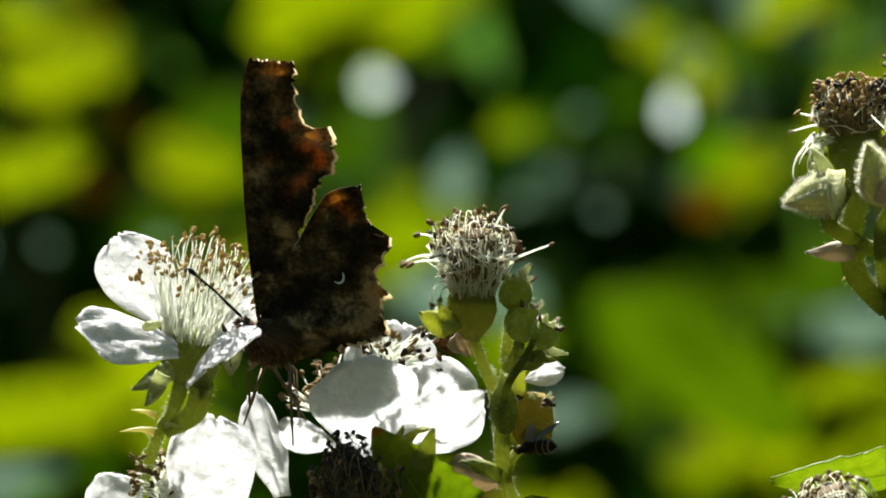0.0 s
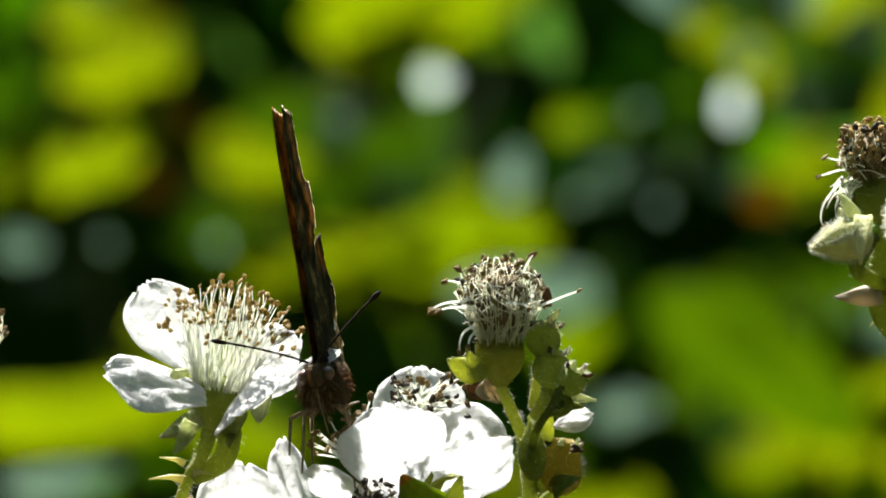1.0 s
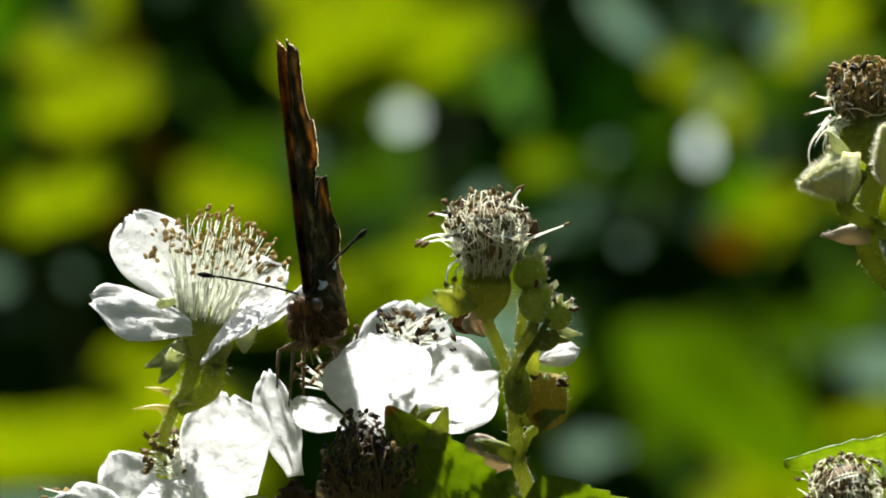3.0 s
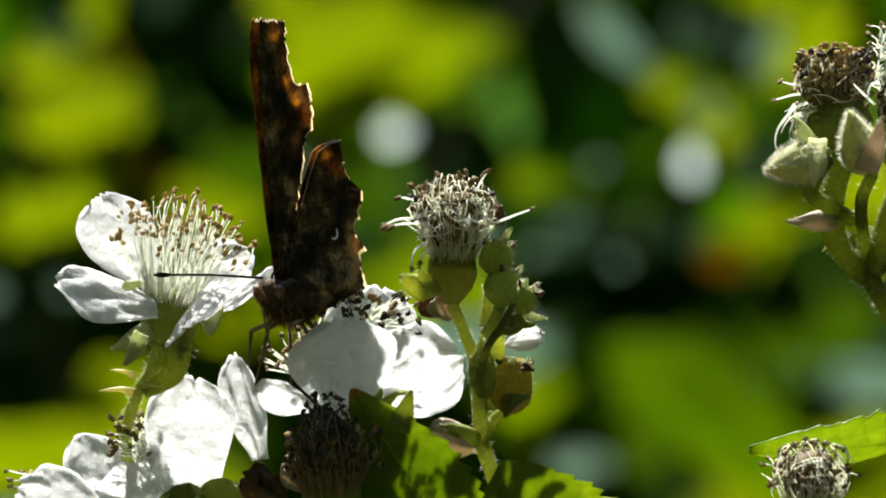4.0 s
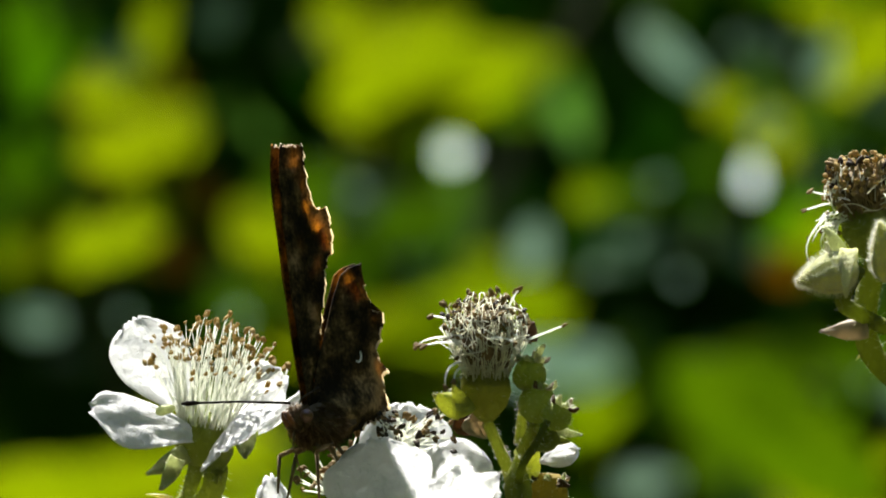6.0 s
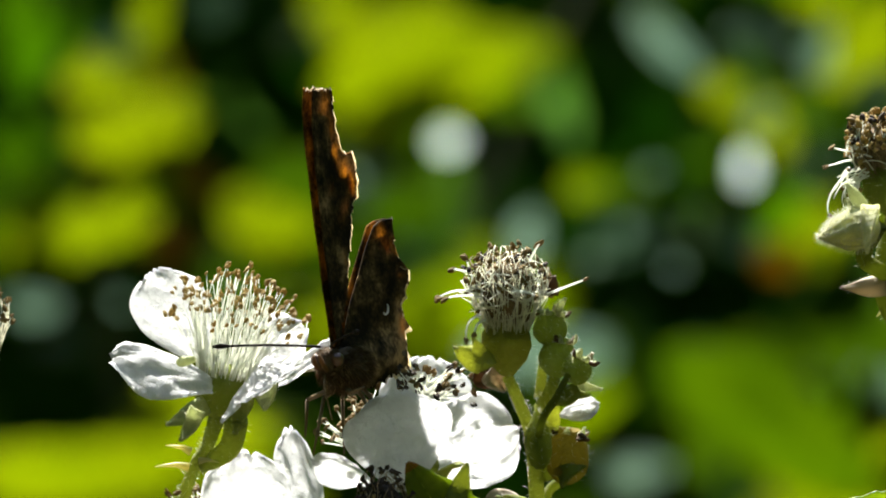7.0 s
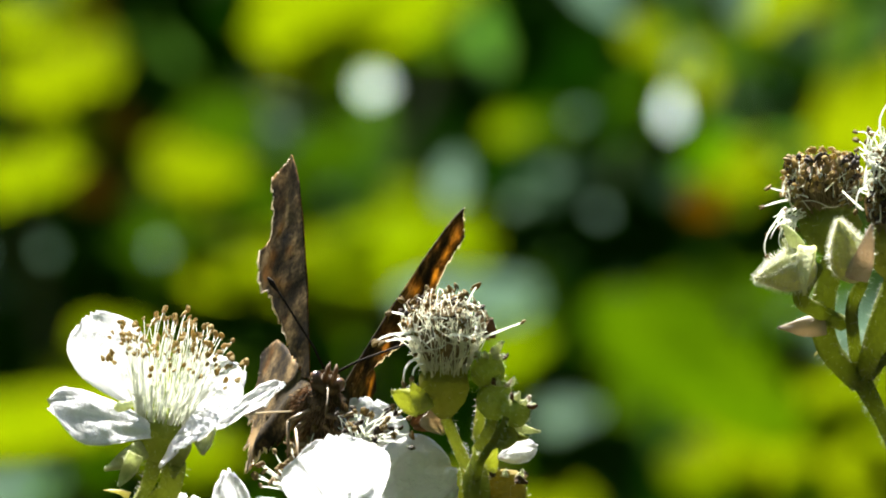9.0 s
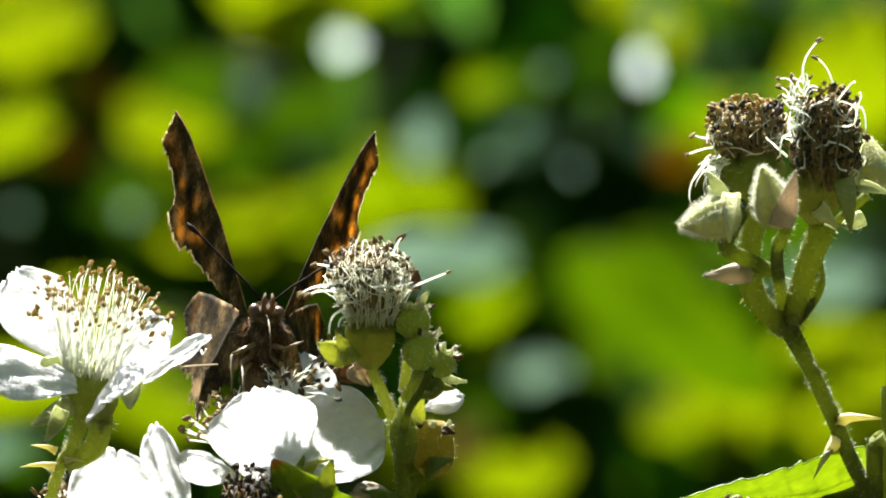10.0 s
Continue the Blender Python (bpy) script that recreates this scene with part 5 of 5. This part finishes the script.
    (at(21.0, 22.0, 1320), 9.0, 8.0, 20, "olive"),
    (at(21.0, 14.0, 1340), 17.5, 7.0, 10, "shade_leaf"),
    (at(38.0, 49.0, 1245), 23.0, 7.4, -50, "silver"),
    (at(48.0, 40.0, 1250), 9.6, 8.4, 10, "yellow"),
    (at(57.0, 34.0, 1262), 12.4, 9.6, 60, "lime"),
    (at(57.0, 34.0, 1258), 6.8, 6.8, 60, "silver"),
    (at(36.0, 35.0, 1320), 15.1, 11.0, 10, "shade_leaf"),
    (at(68.0, 47.0, 1250), 12.9, 6.2, 70, "silver"),
    (at(55.0, 51.0, 1258), 10.2, 7.9, 10, "grey"),
    (at(80.0, 53.0, 1262), 14.7, 10.7, 30, "yellow"),
    (at(68.0, 59.0, 1262), 12.4, 5.7, 20, "lime"),
    (at(80.0, 41.0, 1262), 11.3, 9.0, 20, "grey"),
    (at(74.0, 31.0, 1270), 17.0, 7.9, 20, "shade_leaf"),
    (at(72.0, 13.0, 1325), 23.2, 7.9, 26, "yellow"),
    (at(61.0, 7.0, 1320), 10.4, 6.4, 35, "amber"),
    (at(41.0, 23.0, 1335), 10.5, 8.2, 20, "shade_leaf"),
    (at(99.0, 22.0, 1320), 34.8, 20.9, 80, "yellow"),
    (at(57.8, -26.1, 1190), 61.0, 24.0, -42, "fresh"),
    (at(53.0, -19.0, 1310), 30.0, 13.9, -20, "fresh"),
    (at(74.0, -55.0, 1320), 30.2, 17.4, -50, "fresh"),
    (at(91.0, -37.0, 1262), 26.0, 14.7, -10, "lime"),
    (at(96.0, -47.0, 1280), 18.2, 12.5, 30, "yellow"),
    (at(86.7, -19.2, 1210), 24.0, 12.5, 12, "silver"),
    (at(95.0, -12.0, 1270), 13.6, 7.9, 10, "grey"),
    (at(25.0, -59.0, 1310), 22.5, 15.6, 10, "yellow"),
    (at(14.0, -52.0, 1320), 12.8, 10.4, 20, "buff"),
    (at(30.0, -36.0, 1290), 11.5, 9.2, 10, "silver"),
    (at(56.0, -44.0, 1300), 10.9, 9.2, 10, "grey"),
    (at(11.0, -10.5, 1265), 30.0, 11.7, 6, "silver"),
    (at(19.0, -13.0, 1255), 14.7, 10.7, 10, "silver"),
    (at(21.0, -22.0, 1262), 15.8, 11.3, 20, "olive"),
    (at(7.0, -5.0, 1330), 25.6, 12.8, 20, "olive"),
    (at(-25.0, 23.0, 1320), 12.8, 7.0, 60, "grey"),
    (at(46.0, -33.0, 1330), 15.1, 9.3, 0, "mid"),
    (at(-69.0, 36.0, 1290), 21.8, 13.7, 20, "yellow"),
    (at(-73.0, 16.0, 1300), 13.8, 9.2, 10, "lime"),
    (at(-58.0, -27.0, 1245), 37.0, 20.2, 8, "yellow"),
    (at(-75.2, -30.3, 1140), 52.0, 17.0, -3, "lime"),
    (at(-42.8, -37.4, 1170), 26.0, 11.0, -8, "lime"),
    (at(-78.0, -44.3, 1150), 24.0, 7.9, 3, "silver"),
    (at(-91.0, -1.0, 1300), 13.8, 6.9, 0, "silver"),
    (at(-41.0, -39.0, 1260), 12.4, 7.9, 70, "grey"),
    (at(-96.0, 32.0, 1345), 12.9, 9.4, 60, "leaf_green"),
    (at(-87.0, -9.0, 1310), 11.6, 5.8, 0, "grey"),
    (at(69.0, -40.0, 1250), 29.2, 13.5, -20, "lime"),
    (at(5.0, -52.0, 1320), 16.2, 9.3, 10, "lime"),
     (at(77.6, 46.4, 1300), 24.1, 10.9, 20, "lime"), (at(67.2, 37.4, 1305), 19.6, 9.2, 10, "mid"),
    (at(-28.5, -4.5, 1330), 38.4, 12.2, 16, "lime"), (at(-2.8, 0.1, 1335), 31.5, 16.3, 12, "olive"), (at(-36.3, 25.4, 1345), 24.6, 12.9, 20, "mid"), (at(-26.1, 10.0, 1345), 25.8, 12.9, -15, "mid"),
    (at(-15.4, 19.1, 1350), 21.2, 10.6, 30, "mid"), (at(-48.6, 1.1, 1345), 28.1, 10.6, 5, "mid"), (at(19.5, -18.0, 1345), 28.1, 12.9, 10, "mid"), (at(-8.4, -2.3, 1345), 18.8, 9.4, 20, "mid"),
    (at(75.0, -42.0, 1300), 34, 26, -35, "lime"), (at(88.2, -32.0, 1200), 28, 16, 10, "lime"), (at(80.0, -14.0, 1330), 30, 18, -20, "mid"),
    (at(95.0, -50.0, 1290), 34, 24, 10, "lime"),
]
for k, (p, length, width, turn, mat) in enumerate(LEAVES):
    hedge_leaf(bush, p, length, width, (rnd(-0.25, 0.25), -1, rnd(-0.6, -0.2)), turn, mat, k)
    if mat in ("pale", "silver", "grey") or not 10 < length < 45:
        continue
    # the smaller leaflets of the same leaf
    for q in (-1, 1):
        a = radians(turn + rnd(-25, 25))
        along_it, aside = rnd(-0.35, 0.35) * length, q * rnd(0.3, 0.5) * width
        c = p + Vector(((math.cos(a) * along_it - math.sin(a) * aside) * MM, rnd(0.01, 0.03), (math.sin(a) * along_it + math.cos(a) * aside) * MM))
        hedge_leaf(bush, c, length * rnd(0.45, 0.7), width * rnd(0.5, 0.8), (rnd(-0.5, 0.5), -1, rnd(-0.6, 0.1)), turn + rnd(-50, 50), mat, k + 90)

# small pale-coloured leaves that stand in for glints: place, size, material
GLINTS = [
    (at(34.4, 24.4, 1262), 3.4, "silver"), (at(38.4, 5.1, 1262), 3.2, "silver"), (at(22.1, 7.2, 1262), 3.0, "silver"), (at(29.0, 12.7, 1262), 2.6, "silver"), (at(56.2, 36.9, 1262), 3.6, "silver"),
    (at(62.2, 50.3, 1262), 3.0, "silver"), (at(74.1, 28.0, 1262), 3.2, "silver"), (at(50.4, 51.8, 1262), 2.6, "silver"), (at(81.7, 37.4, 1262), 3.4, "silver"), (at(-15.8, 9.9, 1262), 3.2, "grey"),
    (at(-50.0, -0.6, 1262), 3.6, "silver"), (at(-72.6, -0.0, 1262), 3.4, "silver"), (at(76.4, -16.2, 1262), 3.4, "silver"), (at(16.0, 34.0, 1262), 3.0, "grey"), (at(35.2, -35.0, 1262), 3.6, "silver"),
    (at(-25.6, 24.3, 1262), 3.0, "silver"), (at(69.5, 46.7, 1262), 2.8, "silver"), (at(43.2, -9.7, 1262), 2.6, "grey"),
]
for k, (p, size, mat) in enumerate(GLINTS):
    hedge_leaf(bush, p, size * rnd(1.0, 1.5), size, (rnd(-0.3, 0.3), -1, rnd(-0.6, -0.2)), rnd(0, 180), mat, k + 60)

# duller leaves between them, most in the dark shade tone, with gaps into the shade
GAPS = [(at(-52, 50, 1420), 11), (at(-50, 35, 1420), 10), (at(-59, 36, 1420), 7), (at(25, 55, 1420), 8), (at(22, 43, 1420), 8), (at(-17, 17, 1420), 8),
        (at(-23, 9, 1420), 7), (at(30, -1, 1420), 10), (at(46, -1, 1420), 11), (at(60, 0, 1420), 7), (at(-89, -12, 1420), 11), (at(-77, -6, 1420), 7),
        (at(-35, -21, 1420), 8), (at(35, -39, 1420), 10), (at(49, -35, 1420), 10), (at(1, 25, 1420), 7), (at(42, 19, 1420), 7), (at(69, 27, 1420), 7),
        (at(37, -52, 1420), 10), (at(47, -45, 1420), 8), (at(38, -6, 1420), 11), (at(52, 0, 1420), 10), (at(-42, 3, 1420), 6), (at(-48, 64, 1420), 6),
        (at(56, 61, 1420), 6), (at(-26, -19, 1420), 6), (at(64, 42, 1420), 5), (at(-61, -2, 1420), 7)]


def filler(count, first):
    for k in range(first, first + count):
        p = Vector((rnd(-0.19, 0.21), rnd(1.45, 1.55), rnd(0.86, 1.14)))
        if any(math.hypot(p.x - q.x, p.z - q.z) < r * MM * 1.15 for q, r in GAPS):
            continue
        hedge_leaf(bush, p, rnd(14, 30), rnd(10, 18), (rnd(-0.5, 0.5), -1, rnd(-0.6, 0.5)), rnd(0, 180), random.choice(("mid", "shade_leaf", "shade_leaf", "shade_leaf", "leaf_green")), k + 100)


filler(70, 0)
with Bundle("foliage", bush):
    filler(610, 70)

# the thicket behind it, too dense to count, its shade partly in the colour
g = Geo()
for k in range(4200):
    if k < 2600:
        p = Vector((rnd(-1.6, 1.6), rnd(1.62, 2.3), 0))
        p.z = rnd(0.02, 1.25 + 0.75 * (p.y - 1.62))
    else:
        p = Vector((rnd(-0.4, 0.4), rnd(1.62, 2.0), rnd(0.75, 1.28)))
    f = Vector((rnd(-0.7, 0.7), -1, rnd(-0.2, 0.9))).normalized()
    s = (Matrix.Rotation(rnd(0, 6.28), 3, f) @ f.orthogonal()).normalized()
    e = f.cross(s)
    L, w = rnd(0.04, 0.08), rnd(0.026, 0.045)
    out = [(0, 0.02), (0.2, 0.7), (0.45, 1), (0.75, 0.7), (1, 0.02)]
    verts = []
    for u, q in out:
        c = p + e * L * (u - 0.5) - f * 0.012 * math.sin(u * 3)
        verts += [c - s * w * q / 2 - f * 0.006 * q, c, c + s * w * q / 2 - f * 0.006 * q]
    faces = []
    for i in range(4):
        a = i * 3
        faces += [(a, a + 3, a + 4, a + 1), (a + 1, a + 4, a + 5, a + 2)]
    g.faces(verts, faces)
thicket = part("thicket", g, M["shade_leaf"], None)
tagged(thicket, "dense bramble thicket, its deep shade strengthened by dark green leaf colour", "thicket", kind="stuff")


# ---- what moves ----
# seconds, place of the wing roots, heading past "to the left", pitch up, lean, wings' opening, forewings' swing ahead and twist, hindwings' swing and opening
FLIGHT = [
    (0.0, at(-13.5, -0.9, -2), 3, 0, 0, 0, 0, 0, 0, 0),
    (0.3, at(-12.9, 1.3, -4), 26, 1, 4, 0, 4, -2, 0, 0),
    (0.5, at(-13.4, -0.8, -5), 34, -8, 16, 0, 1, -3, 0, 0),
    (0.6, at(-12.3, -2.5, -5), 39, -10, 14, 0, 3, -4, 0, 0),
    (0.8, at(-11.2, -2.0, -4), 60, -8, 12, 0, 0, 0, 0, 0),
    (1.0, at(-10.6, -0.8, -3), 80, 1, 8.5, 0, -3, 0, 0, 0),
    (1.5, at(-10.7, -1.0, -3), 80, 6, 8.5, 0, -3, 0, 0, 0),
    (2.0, at(-10.7, -1.1, -3), 80, 7, 8.5, 0, -3, 0, 0, 0),
    (2.5, at(-10.3, -0.8, -3), 80, 7, 8, 0, -3, 0, 0, 0),
    (2.7, at(-10.3, -0.9, -3), 80, 7, 8, 0, -3, 0, 0, 0),
    (3.8, at(-9.9, -1.0, -4), 51, -4.5, 1, 0, 1, -8, 0, 0),
    (4.0, at(-9.8, -0.9, -4), 51, -4.5, 1, 0, 1, -8, 0, 0),
    (4.5, at(-9.7, -0.6, -4), 51, -4.5, 1, 0, 1, -8, 0, 0),
    (5.0, at(-10.3, -0.8, -4), 51, -4.5, 1, 0, 1, -8, 0, 0),
    (5.2, at(-10.3, -0.8, -4), 51, -4.5, 1, 0, 1, -8, 0, 0),
    (6.3, at(-10.4, -1.2, -4), 54, -4.5, 2, 0, 1, -8, -1, 0),
    (6.5, at(-10.4, -1.2, -4), 54, -4.5, 2, 0, 1, -8, -2, 0),
    (7.0, at(-9.6, -0.4, -4), 58, -4.5, 2, 0, 1, -8, -6, 0),
    (7.3, at(-12.2, -1.0, -4), 57, -4.5, 2, 0, 1, -8, -4, 0),
    (7.5, at(-7.3, 1.2, 2), 74, 28, 7, 0, 11, 0, 0, 0),
    (7.8, at(-6.6, 3.1, 4), 84, 38, 4, 6, 14, 5, 0, 7),
    (8.0, at(-6.3, 3.4, 5), 88, 47.5, 0, 14.4, 17, 10, 0, 17),
    (8.2, at(-5.4, 2.3, 3), 92, 47, -11, 13, 14, 11, 0, 17),
    (8.4, at(-2.3, 0.1, -6), 106, 45.5, -19.5, 12, 14, 11, 0, 17),
    (8.5, at(-3.8, 0.2, -16), 118, 47, -47, 15, 9, 15, 0, 20),
    (8.6, at(-5.9, 0.4, -13), 109, 48, -33, 21, 13, 10, 0, 17),
    (8.7, at(-7.4, 1.6, -6), 106, 44, -26, 20, 14, 10, 0, 17),
    (8.8, at(-7.4, 2.2, -1), 114, 45, -28, 17, 14, 9, 0, 14),
    (9.0, at(-5.2, 0.1, 5), 113, 45, -26, 17.3, 15, 13, 0, 19),
    (9.5, at(-4.5, -0.2, 5), 103, 43.5, -12, 16, 13, 12, -3, 22),
    (10.0, at(-3.9, 2.0, 5), 103, 47, -11.5, 19, 9, 12, -6, 24),
]
# seconds, lift of the left and of the right antenna
LIFT = [(0.0, 30, 30), (0.6, 26, 26), (1.0, 40, 18), (1.5, 36, 13), (2.7, 35, 12), (3.8, 2.5, -3.5), (7.3, 2.5, -3.5), (7.5, 34, 26), (7.8, 14, 12), (8.0, 4, 2), (8.8, 0, 20), (9.2, 4, 42), (10.0, 4, 46)]
# the hover fly: seconds, place, heading, pitch
HOVER = [
    (0.0, at(10.2, -12.0, -6), 150, -15), (0.1, at(13.6, -15.9, -8), 190, -30), (0.2, at(18.8, -19.4, -10), 230, 0), (4.0, at(29.9, -32.6, -20), 120, 0), (7.8, at(26.4, -13.7, -10), 100, 10),
    (8.0, at(11.0, 1.3, -6), 130, 25), (8.1, at(-1.9, 32.3, -2), 165, 10), (8.2, at(-11.3, 49.2, 4), 170, 30), (8.4, at(-22.9, 75.0, 20), 170, 20), (10.0, at(-40.4, 82.9, 120), 180, 0),
]


def motions():
    walk(fly_thing, [(r[0], Matrix.Translation(r[1]) @ pose(0, 0, 0, r[4], -r[3], 180 + r[2])) for r in FLIGHT])
    for side, sgn in (("left", 1), ("right", -1)):
        fw, hw = wings[side]
        walk(fw, [(r[0], pose(0, sgn * 0.00006 * r[5], 0, -sgn * r[5]) @ pose(0, 0, 0, 0, r[6]) @ pose(0, 0, 0, 0, 0, -sgn * r[7] if r[7] > 0 else -r[7])) for r in FLIGHT])
        walk(hw, [(r[0], pose(0, sgn * 0.00006 * r[5], 0, -0.4 * sgn * r[9]) @ pose(0, 0, 0, 0, r[8]) @ pose(0, 0, 0, 0, 0, -sgn * 0.8 * r[9])) for r in FLIGHT])
    for leg, root in LEGS:
        walk(leg, [(r[0], Matrix.Translation(root) @ pose(0, 0, 0, -0.8 * r[4], 0.9 * r[3]) @ Matrix.Translation(-root)) for r in FLIGHT])
    for side, (an, root) in enumerate(FEELERS):
        walk(an, [(row[0], Matrix.Translation(root) @ pose(0, 0, 0, 0, -row[1 + side]) @ Matrix.Translation(-root)) for row in LIFT])
    walk(hover, [(t, Matrix.Translation(p) @ pose(0, 0, 0, 0, -pitch, turn)) for t, p, turn, pitch in HOVER])


motions()
